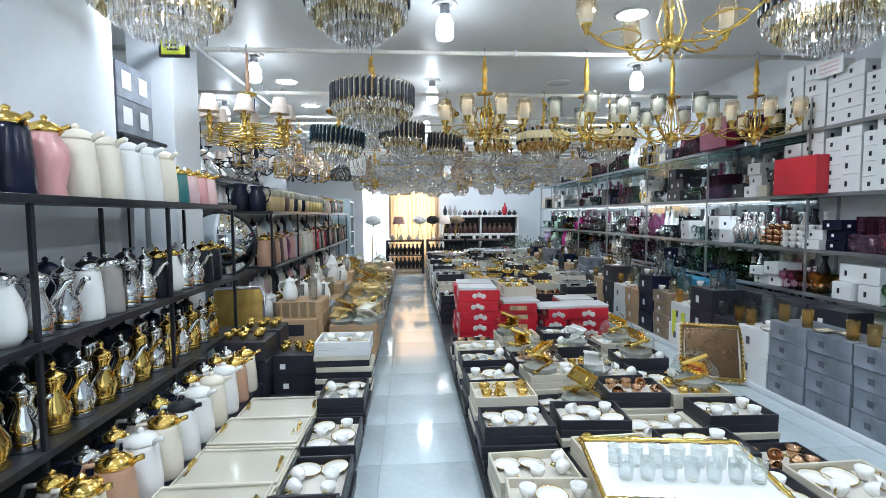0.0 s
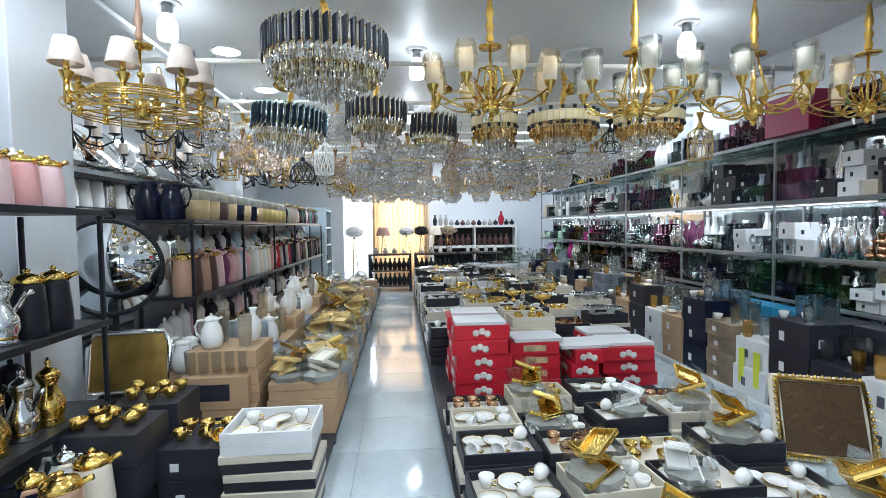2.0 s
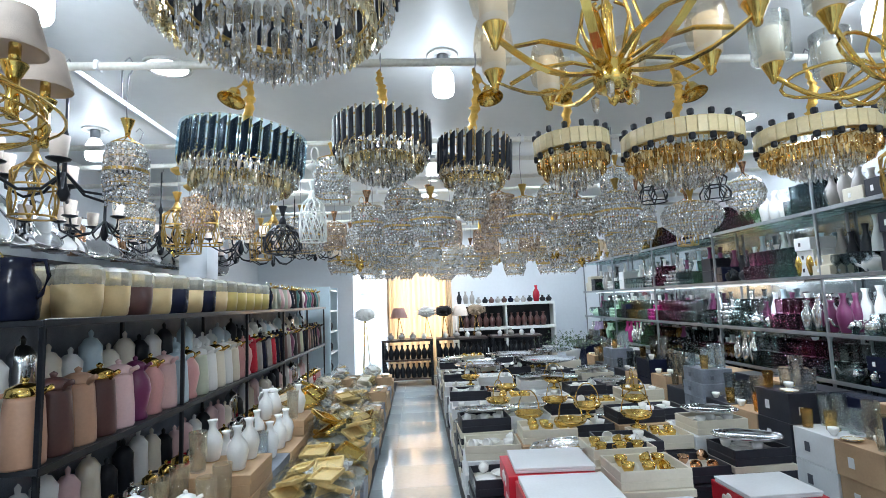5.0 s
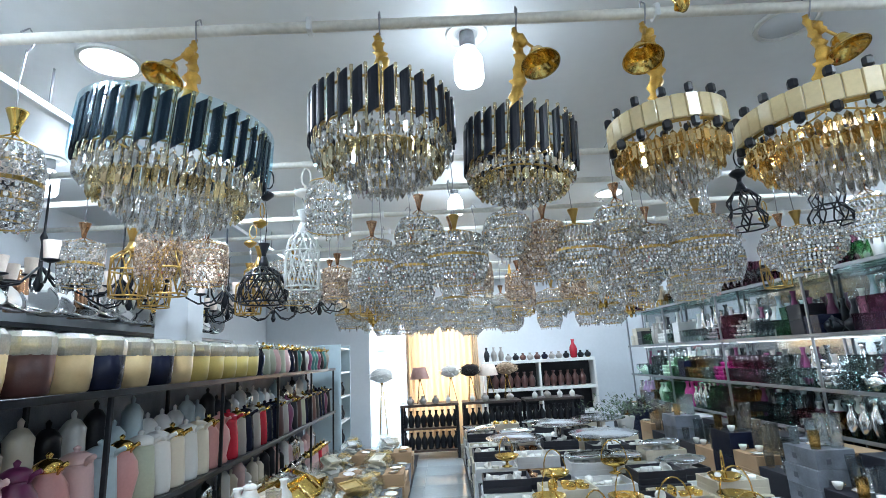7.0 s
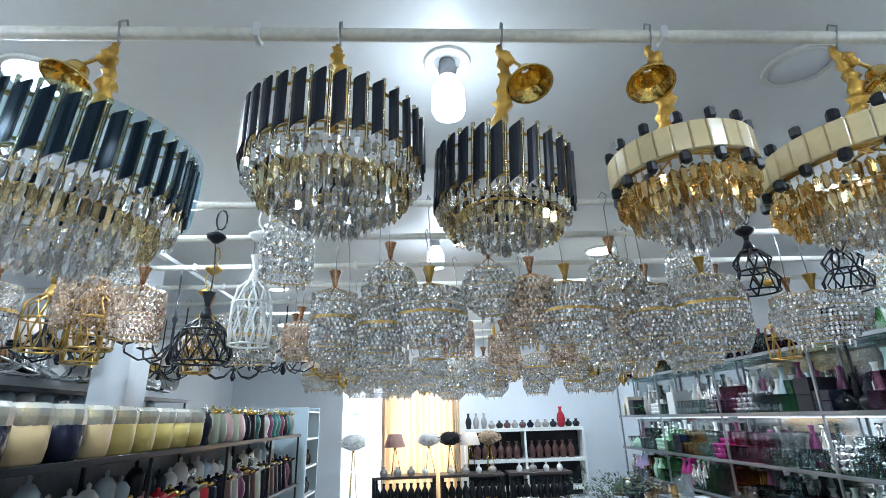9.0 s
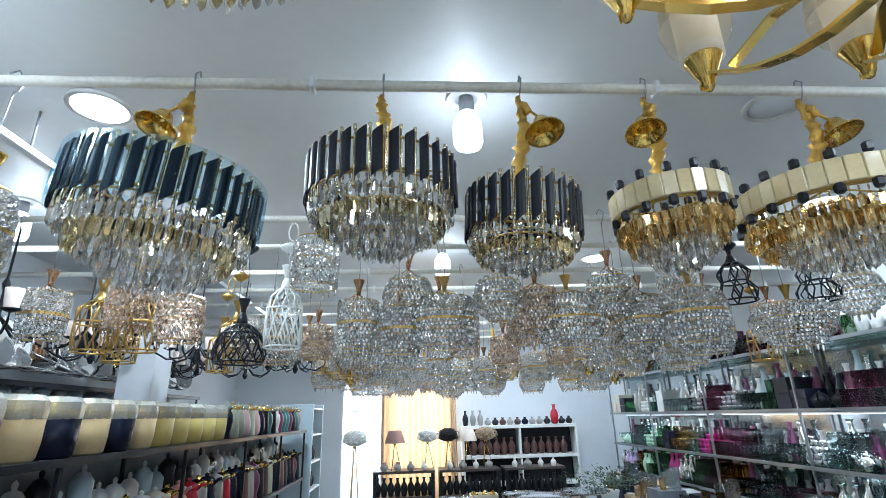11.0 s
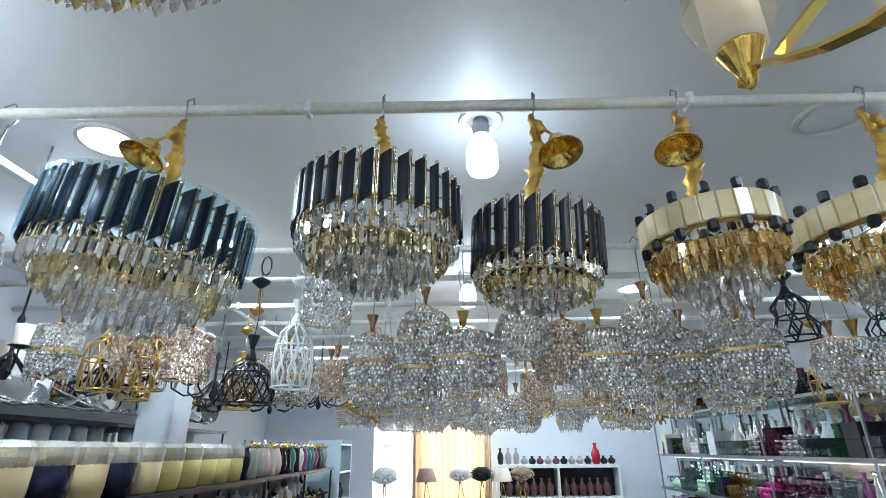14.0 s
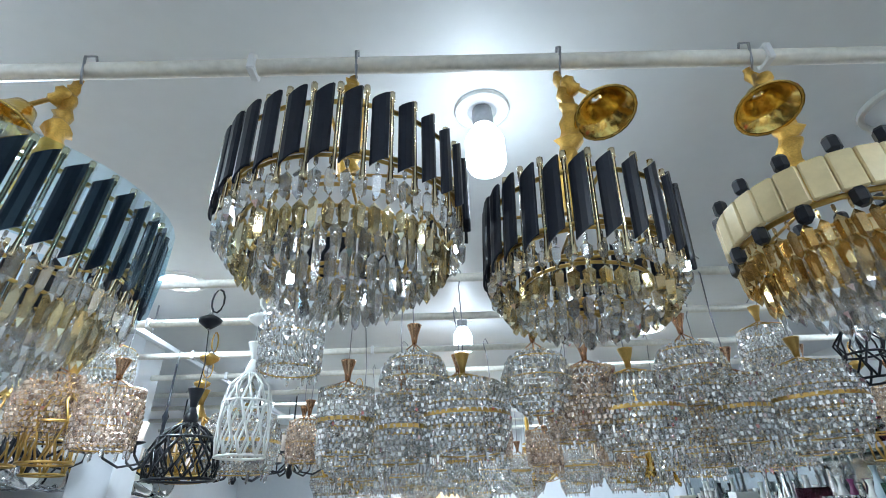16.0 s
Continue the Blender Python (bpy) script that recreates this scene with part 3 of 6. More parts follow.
def arm_lamp(label, style, arms, reach, pipe, hub, kind):
    """A gold arm chandelier: stem, hub, arms and cups."""
    o = thing("arm_chandelier", label, "chandelier", pose(0, 0, 0), "gold arm chandeliers")
    hook(o, pipe)
    part("chain_sleeve", Shape().lathe([(0.012, hub + 0.40), (0.028, hub + 0.43), (0.018, hub + 0.47), (0.030, hub + 0.51), (0.017, hub + 0.55), (0.028, hub + 0.59), (0.010, pipe - 0.03)], 10), M_GOLDFOIL, o)
    part("canopy", Shape().lathe([(0.075, hub + 0.375), (0.078, hub + 0.385), (0.03, hub + 0.40), (0.01, hub + 0.42)], 20), M_GOLD, o)
    part("stem", Shape().lathe([(0.02, hub - 0.06), (0.05, hub - 0.045), (0.058, hub - 0.02), (0.058, hub + 0.03), (0.03, hub + 0.05), (0.009, hub + 0.07), (0.009, hub + 0.2), (0.02, hub + 0.22), (0.009, hub + 0.24), (0.009, hub + 0.40)], 16), M_GOLD, o)
    part("finial", Shape().lathe([(0.001, hub - 0.10), (0.016, hub - 0.085), (0.02, hub - 0.06)], 12), M_GOLD, o)
    for k in range(arms):
        a = 2 * math.pi * (k + 0.3) / arms
        c, sn = math.cos(a), math.sin(a)
        if style == "scroll":
            pts = [(0.02 + reach * t, 0.02 - 0.06 * math.sin(math.pi * t) + 0.10 * t * t) for t in [i / 8 for i in range(9)]]
            ends = (reach + 0.02, 0.16)
            loop = [(reach * 0.62 + 0.13 * math.cos(q), 0.06 + 0.055 * math.sin(q)) for q in [i * 0.42 for i in range(15)]]
            part("scroll", Shape().tube([(r * c, r * sn, hub + z) for r, z in loop], 0.006, 6, closed=True), M_GOLD, o)
            part("strap", Shape().tube([(0.02 * c, 0.02 * sn, hub + 0.38), (0.05 * c, 0.05 * sn, hub + 0.26), (0.09 * c, 0.09 * sn, hub + 0.12), (0.05 * c, 0.05 * sn, hub)], 0.005, 5), M_GOLD, o)
        else:
            pts = [(0.05 + reach * t, 0.005 + 0.075 * t - 0.05 * math.sin(math.pi * t)) for t in [i / 6 for i in range(7)]]
            ends = (reach + 0.05, 0.11)
        s = Shape()
        if style == "flat":
            s.strap([(r, hub + z) for r, z in pts] + [(ends[0] + 0.012, hub + 0.05), (ends[0] + 0.008, hub + ends[1] - 0.055)], a, 0.024, 0.007)
            s.strap([(0.04, hub + 0.035), (reach * 0.35, hub + 0.075), (reach * 0.7, hub + 0.085), (reach * 0.98, hub + 0.055)], a, 0.02, 0.006)
            s.tube([(0.03 * c, 0.03 * sn, hub + 0.25), (0.075 * c, 0.075 * sn, hub + 0.24), (0.10 * c, 0.10 * sn, hub + 0.14), (0.05 * c, 0.05 * sn, hub + 0.03)], 0.006, 6)
        else:
            s.tube([(r * c, r * sn, hub + z) for r, z in pts] + [(ends[0] * c, ends[0] * sn, hub + ends[1] - 0.03)], 0.009, 6)
        part("arm", s, M_GOLD, o)
        shade_cup(o, ends[0] * c, ends[0] * sn, hub + ends[1], kind)
    for k in range(3):
        part("crystal_drop", Shape().gem(0.07 * math.cos(k * 2.1), 0.07 * math.sin(k * 2.1), hub - 0.04, 0.014, 0.06, 6), M_CRYSTAL, o)
    return o


def ring_lamp(label, pipe, hub):
    """A brass chandelier of stacked rings with fabric shades."""
    o = thing("ring_chandelier", label, "chandelier", pose(0, 0, 0), "ring chandeliers")
    hook(o, pipe)
    part("chain_sleeve", Shape().lathe([(0.012, hub + 0.42), (0.026, hub + 0.45), (0.016, hub + 0.5), (0.026, hub + 0.55), (0.016, hub + 0.60), (0.01, pipe - 0.03)], 10), COLORS["tan"], o)
    part("canopy", Shape().lathe([(0.02, hub + 0.37), (0.07, hub + 0.385), (0.078, hub + 0.40), (0.02, hub + 0.42)], 20), M_GOLD, o)
    part("stem", Shape().lathe([(0.035, hub - 0.05), (0.045, hub - 0.03), (0.045, hub + 0.05), (0.03, hub + 0.07), (0.009, hub + 0.08), (0.009, hub + 0.2), (0.022, hub + 0.21), (0.022, hub + 0.23), (0.009, hub + 0.24), (0.009, hub + 0.38)], 14), M_GOLD, o)
    for q in range(7):
        r = 0.42 - 0.035 * abs(q - 2)
        part("ring", Shape().tube([(x * (1 + 0.0), y, z) for x, y, z in ring(r, hub - 0.04 + 0.022 * q, 40)], 0.005, 6, closed=True, m=pose(0.01 * (q % 3), 0, 0)), M_GOLD, o)
    for k in range(8):
        a = 2 * math.pi * k / 8 + 0.2
        r = 0.40 if k % 2 else 0.33
        c, sn = r * math.cos(a), r * math.sin(a)
        part("arm", Shape().tube([(0.04 * math.cos(a), 0.04 * math.sin(a), hub), (c, sn, hub - 0.01)], 0.006, 6).lathe([(0.014, hub - 0.04), (0.018, hub - 0.03), (0.018, hub + 0.10)], 10, pose(c, sn, 0)), M_GOLD, o)
        shade_cup(o, c, sn, hub + 0.13, "fabric")
    return o


put("ring0", lambda: ring_lamp("brass ring chandelier with pale fabric shades", 3.05, 2.26), pose(-1.45, 4.67, 0))
put("flat1", lambda: arm_lamp("polished gold chandelier with straight arms and tulip glasses", "flat", 8, 0.34, 3.05, 2.30, "tulip"), pose(0.71, 4.67, 0))
put("scroll2", lambda: arm_lamp("polished gold scroll chandelier with straight glass shades", "scroll", 6, 0.33, 3.05, 2.28, "straight"), pose(1.68, 4.67, 0))
put("scroll2", None, pose(2.52, 4.67, 0.0, 0, 0, 25))
put("flat1", None, pose(3.36, 4.67, 0.0, 0, 0, 12))
put("scroll1", lambda: arm_lamp("large polished gold scroll chandelier over the tea sets", "scroll", 5, 0.50, 2.95, 2.62, "tulip"), pose(1.66, 3.1, 0))


def wrought(label, pipe, hub):
    """A black wrought-iron chandelier with candle glasses."""
    o = thing("iron_chandelier", label, "chandelier", pose(0, 0, 0), "black iron chandeliers")
    hook(o, pipe)
    part("stem", Shape().lathe([(0.012, hub - 0.1), (0.03, hub - 0.06), (0.012, hub), (0.01, hub + 0.2), (0.022, hub + 0.24), (0.007, hub + 0.28), (0.007, pipe - 0.04)], 10), M_BLACK, o)
    for k in range(6):
        a = math.pi * k / 3
        c, sn = math.cos(a), math.sin(a)
        part("arm", Shape().tube([(r * c, r * sn, hub + z) for r, z in ((0.01, 0.05), (0.10, -0.05), (0.2, -0.07), (0.29, -0.02), (0.30, 0.04))], 0.008, 6), M_BLACK, o)
        part("dish", Shape().lathe([(0.012, 0.03), (0.05, 0.045), (0.052, 0.05), (0.012, 0.045)], 14, pose(0.30 * c, 0.30 * sn, hub)), M_BLACK, o)
        part("shade", Shape().lathe([(0.034, 0.05), (0.045, 0.16), (0.042, 0.16), (0.031, 0.05)], 14, pose(0.30 * c, 0.30 * sn, hub), caps=False), M_SHADE, o)
    return o


for k, (x, y, z) in enumerate([(-1.75, 5.87, 0.02), (-2.35, 7.2, 0), (-1.7, 8.35, -0.02), (-2.5, 8.35, 0.0), (-1.2, 9.6, 0), (-2.6, 5.87, 0.02), (-2.2, 9.6, 0), (-2.9, 7.2, -0.02), (-2.2, 7.75, 0.0), (-2.9, 8.95, 0.0), (-1.9, 10.2, 0.0), (-2.7, 10.2, 0), (-1.3, 8.95, -0.02)]):
    put("iron", lambda: wrought("black wrought iron chandelier with pale candle shades", 2.93, 2.3), pose(x, y, z, 0, 0, 17 * k))


def pendant_top(o, pipe, top, metal):
    hook(o, pipe)
    part("cord", Shape().tube([(0, 0, pipe - 0.04), (0.012, 0.004, (pipe + top) / 2), (0, 0, top + 0.02)], 0.003, 5), M_STEEL if metal is not M_BLACK else M_BLACK, o)
    part("cup", Shape().lathe([(0.012, top), (0.016, top + 0.03), (0.034, top + 0.085), (0.036, top + 0.09), (0.01, top + 0.088)], 10), metal, o)


def bead_pendant(label, prof, pipe, metal, beads, band=False):
    """A pendant whose shade is rows of crystal beads strung on hoops."""
    top = prof[-1][1]
    o = thing("crystal_pendant", label, "pendant lamp", pose(0, 0, 0), "crystal pendants")
    pendant_top(o, pipe, top + 0.05, metal)
    part("spider", Shape().tube([(-prof[-1][0], 0, top), (0, 0, top + 0.05), (prof[-1][0], 0, top)], 0.004, 5).tube([(0, -prof[-1][0], top), (0, 0, top + 0.05), (0, prof[-1][0], top)], 0.004, 5), metal, o)
    hs = Shape()
    for r, z in prof:
        hs.tube(ring(r, z, 24), 0.0035, 5, closed=True)
    part("hoop_frame", hs, M_GOLDDULL, o)
    s, z, rr = Shape(), prof[0][1], random.Random(len(label))
    zs, rs = [q[1] for q in prof], [q[0] for q in prof]
    row = 0
    while z < top:
        r = float(np.interp(z, zs, rs)) + 0.006
        n = int(2 * math.pi * r / 0.0245)
        for k in range(n):
            a = 2 * math.pi * (k + 0.5 * (row % 2)) / n
            s.gem(r * math.cos(a), r * math.sin(a), z + 0.012, 0.0108, 0.0235, 5, a + rr.random())
        z += 0.0215
        row += 1
    part("bead_shade", s, beads, o)
    if band:
        zb = (prof[0][1] + top) / 2
        part("band", Shape().lathe([(float(np.interp(zb, zs, rs)) + 0.014, zb - 0.008), (float(np.interp(zb, zs, rs)) + 0.014, zb + 0.008)], 24, caps=False), M_GOLDDULL, o)
    s = Shape()
    for k in range(int(prof[0][0] * 70)):
        a = k * 2.4
        s.gem(prof[0][0] * math.cos(a), prof[0][0] * math.sin(a), prof[0][1] - 0.002, 0.009, 0.045, 5)
    part("drop_fringe", s, M_CRYSTAL, o)
    return o


BP = {
    "cyl": lambda: bead_pendant("cylindrical crystal bead pendant with a bright lamp inside", [(0.13, 2.50), (0.135, 2.66), (0.12, 2.80)], 2.95, M_GOLDDULL, M_BEAD),
    "drumb": lambda: bead_pendant("round crystal bead drum pendant with a gilt band", [(0.15, 2.13), (0.19, 2.22), (0.19, 2.32), (0.15, 2.42)], 2.95, M_GOLDDULL, M_BEAD, True),
    "slim": lambda: bead_pendant("slim crystal bead pendant on a gilt cup", [(0.10, 2.12), (0.11, 2.25), (0.11, 2.38)], 2.95, M_COPPER, M_BEAD, True),
    "ball": lambda: bead_pendant("ball-shaped crystal bead pendant on a gilt cup", [(0.06, 2.30), (0.13, 2.36), (0.15, 2.44), (0.12, 2.53), (0.06, 2.57)], 2.95, M_COPPER, M_BEAD),
    "rose": lambda: bead_pendant("rose-tinted crystal bead cylinder pendant", [(0.11, 2.22), (0.12, 2.33), (0.11, 2.46)], 2.95, M_COPPER, cut("rose_crystal", (0.93, 0.80, 0.72), 0.5, 0.1, 0.3)),
    "lantern": lambda: bead_pendant("amber bead lantern pendant in a gilt frame", [(0.085, 2.22), (0.095, 2.3), (0.095, 2.44), (0.075, 2.52)], 2.96, M_GOLD, M_CRYSTAL, True),
    "wide": lambda: bead_pendant("wide crystal bead bowl pendant with drop fringe", [(0.12, 2.08), (0.21, 2.16), (0.23, 2.24), (0.19, 2.32)], 2.93, M_GOLDDULL, M_BEAD),
}
for key, x, y, dz in [("cyl", -0.57, 7.2, 0), ("drumb", 0.22, 7.2, 0.0), ("drumb", 0.98, 7.2, 0), ("slim", 1.42, 7.2, 0.02), ("drumb", 1.75, 7.2, 0.02), ("rose", -1.32, 7.2, -0.03), ("slim", -0.3, 7.2, 0.02),
                      ("ball", 0.55, 7.2, -0.02), ("cyl", -1.78, 7.75, 0), ("wide", 2.4, 7.2, 0.02), ("ball", 2.9, 7.2, 0.0), ("ball", 0.0, 7.2, 0.0), ("ball", 1.25, 7.2, 0.0), ("rose", 0.78, 7.2, 0.0), ("slim", -0.05, 7.2, -0.02), ("ball", 2.2, 7.75, 0.0), ("rose", 1.6, 7.75, 0.0), ("cyl", 2.0, 7.75, 0), ("lantern", -1.44, 5.87, 0), ("rose", -1.62, 7.2, 0.04), ("slim", -2.1, 7.2, 0.1)]:
    put(key, BP[key], pose(x, y + R.uniform(-0.03, 0.03), dz, 0, 0, R.uniform(0, 360)))
for row, (y, z) in enumerate([(7.75, 0.0), (8.35, -0.01), (8.95, -0.02), (9.6, -0.02), (10.2, -0.03), (10.9, -0.04), (11.6, -0.04), (12.2, -0.05)]):
    x = -0.95 + 0.2 * (row % 2)
    while x < 2.7:
        key = R.choice(["drumb", "drumb", "wide", "ball", "slim", "rose"] if row < 4 else ["wide", "drumb", "slim", "ball"])
        put(key, BP[key], pose(x, y + R.uniform(-0.02, 0.02), z + R.uniform(-0.02, 0.02), 0, 0, R.uniform(0, 360)))
        x += R.uniform(0.50, 0.76)


def cage(label, color, prof, pipe, ribs):
    """A pendant with a cut metal cage shade."""
    top = prof[-1][1]
    o = thing("cage_pendant", label, "pendant lamp", pose(0, 0, 0), "cage pendants")
    pendant_top(o, pipe - 0.2, top + 0.06, color)
    part("ceiling_cup", Shape().lathe([(0.012, pipe - 0.24), (0.05, pipe - 0.21), (0.055, pipe - 0.195), (0.012, pipe - 0.17)], 14), color, o)
    part("loop", Shape().tube([(0.02 + 0.03 * math.sin(q), 0, pipe - 0.1 + 0.06 * math.cos(q)) for q in [i * 0.6 for i in range(11)]], 0.005, 5), color, o)
    part("neck", Shape().lathe([(prof[-1][0], top - 0.005), (0.03, top + 0.03), (0.014, top + 0.07)], 14), color, o)
    for r, z in (prof[0], prof[len(prof) // 2], prof[-1]):
        part("hoop", Shape().tube(ring(r, z, 24), 0.006, 5, closed=True), color, o)
    for d in (1, -1):
        bar = Shape().tube([(r * math.cos(d * 0.22 * math.sin(j * 1.57)), r * math.sin(d * 0.22 * math.sin(j * 1.57)), z) for j, (r, z) in enumerate(prof)], 0.0055, 4).mesh("bar", color)
        for k in range(ribs):
            part("bar", bar, color, o, m=pose(0, 0, 0, 0, 0, 360 * k / ribs))
    part("bulb", Shape().lathe([(0.005, top - 0.12), (0.03, top - 0.10), (0.03, top - 0.07), (0.012, top - 0.03)], 12), M_GLASS, o)
    return o


put("blackcage", lambda: cage("black pierced metal dome pendant", M_BLACK, [(0.135, 2.06), (0.145, 2.11), (0.135, 2.17), (0.11, 2.22), (0.07, 2.26), (0.03, 2.28)], 2.95, 12), pose(-0.97, 7.19, 0))
put("whitecage", lambda: cage("white birdcage pendant of cut metal", M_WHITE, [(0.10, 2.14), (0.105, 2.21), (0.105, 2.28), (0.10, 2.36), (0.085, 2.43), (0.04, 2.48)], 2.95, 10), pose(-0.73, 7.18, 0))
put("darkcage", lambda: cage("black looped wire pendant", M_BLACK, [(0.11, 2.38), (0.12, 2.44), (0.08, 2.5), (0.10, 2.56), (0.05, 2.62)], 2.95, 6), pose(2.08, 7.2, 0.0))
put("darkcage", None, pose(2.62, 7.2, 0.0, 0, 0, 30))
GC = lambda: cage("gilt pierced box pendant with amber glass", M_GOLDDULL, [(0.10, 2.14), (0.105, 2.22), (0.105, 2.30), (0.10, 2.38), (0.05, 2.42)], 2.95, 6)
for x, y, z in [(-1.80, 7.2, 0.0), (-1.55, 7.2, 0.0), (-1.9, 5.87, 0.0), (-1.5, 8.35, -0.02), (1.7, 8.35, -0.02), (2.9, 5.87, -0.02), (-0.55, 8.95, -0.03), (3.0, 8.35, -0.02), (1.9, 10.2, -0.03), (2.4, 9.6, -0.03), (-1.95, 7.75, 0), (-1.2, 7.75, -0.02)]:
    put("goldcage", GC, pose(x, y, z, 0, 0, R.uniform(0, 90)))
# gold arm chandeliers far down the shop
for x, y, z in [(1.9, 9.6, -0.125), (1.1, 10.9, -0.125), (2.7, 10.9, -0.125), (0.2, 12.2, -0.125), (-0.7, 10.2, -0.125)]:
    put("flat1", None, pose(x, y, z, 0, 0, R.uniform(0, 90)))
sg = thing("hanging_sign", "small dark hanging sign with a yellow face", "sign", pose(-1.62, 3.64, 2.72))
part("frame", Shape().box(0, 0, -0.06, 0.2, 0.03, 0.13), M_BLACK, sg)
part("face", Shape().box(0, -0.018, -0.045, 0.16, 0.008, 0.10), M_YELLOW, sg)
for k, w in enumerate((0.10, 0.08)):
    part("text_bar", Shape().box(0, -0.024, 0.01 - 0.03 * k, w, 0.003, 0.014), M_BLACK, sg)
part("strap", Shape().tube([(0, 0, 0.07), (0, 0, CEIL - 2.72)], 0.005, 5), M_STEEL, sg)

# ---- goods ----
def flask(color, lid, h=0.30, r=0.065, style="tall", wrapped=False):
    o = thing("vacuum_flask", f"{color} {style} vacuum flask with {lid} lid on a shop shelf", "flask", pose(0, 0, 0), f"{color} flasks")
    b, t = COLORS[color], COLORS[lid]
    if style == "tall":
        pr = [(r * 0.96, 0), (r, 0.01), (r * 0.98, h * 0.3), (r * 0.84, h * 0.72), (r * 0.78, h * 0.78)]
    elif style == "round":
        pr = [(r * 0.7, 0), (r * 0.98, h * 0.1), (r * 1.06, h * 0.3), (r * 0.9, h * 0.55), (r * 0.62, h * 0.72), (r * 0.6, h * 0.78)]
    else:
        pr = [(r * 0.8, 0), (r * 0.86, 0.01), (r * 0.74, h * 0.12), (r * 1.02, h * 0.45), (r * 0.9, h * 0.62), (r * 0.6, h * 0.74), (r * 0.64, h * 0.78)]
    part("body", Shape().lathe(pr, 18), b, o)
    k = pr[-1][0]
    part("lid", Shape().lathe([(k * 1.04, h * 0.78), (k * 1.06, h * 0.80), (k * 0.98, h * 0.87), (k * 0.5, h * 0.915), (k * 0.16, h * 0.925), (k * 0.22, h * 0.95), (k * 0.26, h * 0.97), (0.002, h)], 16), t, o, f"{lid} lid with a knob")
    part("spout", Shape().tube([(0, -k * 0.8, h * 0.76), (0, -k * 1.25, h * 0.84), (0, -k * 1.7, h * 0.87)], k * 0.2, 7), t, o)
    part("handle", Shape().tube([(0, k * 0.9, h * 0.80), (0, r * 1.35, h * 0.78), (0, r * 1.62, h * 0.62), (0, r * 1.5, h * 0.4), (0, r * 0.95, h * 0.28)], r * 0.13, 7), t if style == "vase" else b, o)
    if wrapped:
        part("plastic_wrap", Shape().lathe([(r * 1.12, h * 0.30), (r * 1.08, h * 0.6), (r * 1.0, h * 0.86), (r * 0.6, h * 1.02)], 9, pose(0, 0, 0, 0, 0, 11), smooth=False, caps=False), M_FILM, o, "loose clear plastic wrap")
    return o


def dallah(color, word):
    o = thing("coffee_pot", f"polished {word} coffee pot with pointed lid", "coffee pot", pose(0, 0, 0), f"{word} coffee pots")
    m = COLORS[color]
    part("body", Shape().lathe([(0.058, 0), (0.064, 0.008), (0.05, 0.03), (0.066, 0.07), (0.062, 0.11), (0.034, 0.17), (0.032, 0.19), (0.048, 0.225), (0.05, 0.232)], 16), m, o)
    part("lid", Shape().lathe([(0.05, 0.232), (0.04, 0.255), (0.016, 0.27), (0.009, 0.285), (0.015, 0.297), (0.003, 0.32)], 14), m, o)
    part("spout", Shape().tube([(0, -0.045, 0.13), (0, -0.075, 0.17), (0, -0.10, 0.215), (0, -0.125, 0.222)], 0.012, 7), m, o)
    part("handle", Shape().tube([(0, 0.045, 0.225), (0, 0.09, 0.235), (0, 0.105, 0.17), (0, 0.09, 0.10), (0, 0.06, 0.085)], 0.0075, 7), m, o)
    part("band", Shape().lathe([(0.053, 0.026), (0.055, 0.033), (0.053, 0.04)], 16, caps=False), M_GOLD, o)
    return o


def jug():
    o = thing("water_jug", "tall glossy navy jug with side handle on the shelf", "jug", pose(0, 0, 0), "navy jugs")
    part("body", Shape().lathe([(0.07, 0), (0.078, 0.01), (0.085, 0.1), (0.08, 0.15), (0.058, 0.19), (0.056, 0.21), (0.066, 0.24), (0.06, 0.24)], 18), M_NAVY, o)
    part("handle", Shape().tube([(0.06, 0, 0.23), (0.11, 0, 0.23), (0.125, 0, 0.17), (0.10, 0, 0.1), (0.08, 0, 0.085)], 0.008, 7), M_NAVY, o)
    return o


CUP = [(0.018, 0), (0.022, 0.006), (0.034, 0.03), (0.038, 0.055), (0.035, 0.055), (0.03, 0.03), (0.012, 0.008)]


def cup(mat_=None, word="white porcelain", rim=True):
    o = tagged(new("tea_cup", Shape().lathe(CUP, 12).mesh("tea_cup", mat_ or M_PORCELAIN)), f"small {word} tea cup with handle", "cup", "tea cups")
    part("handle", Shape().tube([(0.035, 0, 0.046), (0.055, 0, 0.045), (0.056, 0, 0.026), (0.033, 0, 0.02)], 0.004, 5), M_GOLD if rim else (mat_ or M_PORCELAIN), o)
    return o


def plate(r=0.07):
    o = tagged(new("saucer", Shape().lathe([(r * 0.5, 0), (r * 0.55, 0.003), (r, 0.014), (r, 0.017), (r * 0.55, 0.007), (0.002, 0.006)], 18).mesh("saucer", M_PORCELAIN)), "white porcelain saucer with a gilt rim", "saucer", "saucers")
    part("gilt_rim", Shape().tube(ring(r, 0.0165, 18), 0.0022, 4, closed=True), M_GOLD, o)
    return o


def glass_profile(h, r, stem):
    if stem:
        return [(r * 0.9, 0), (r * 0.9, 0.004), (0.006, 0.012), (0.005, h * 0.4), (r * 0.8, h * 0.55), (r, h * 0.75), (r * 0.85, h), (r * 0.8, h), (r * 0.92, h * 0.75), (0.006, h * 0.5)]
    return [(r * 0.8, 0), (r * 0.84, 0.004), (r, h), (r * 0.94, h), (r * 0.76, 0.012)]


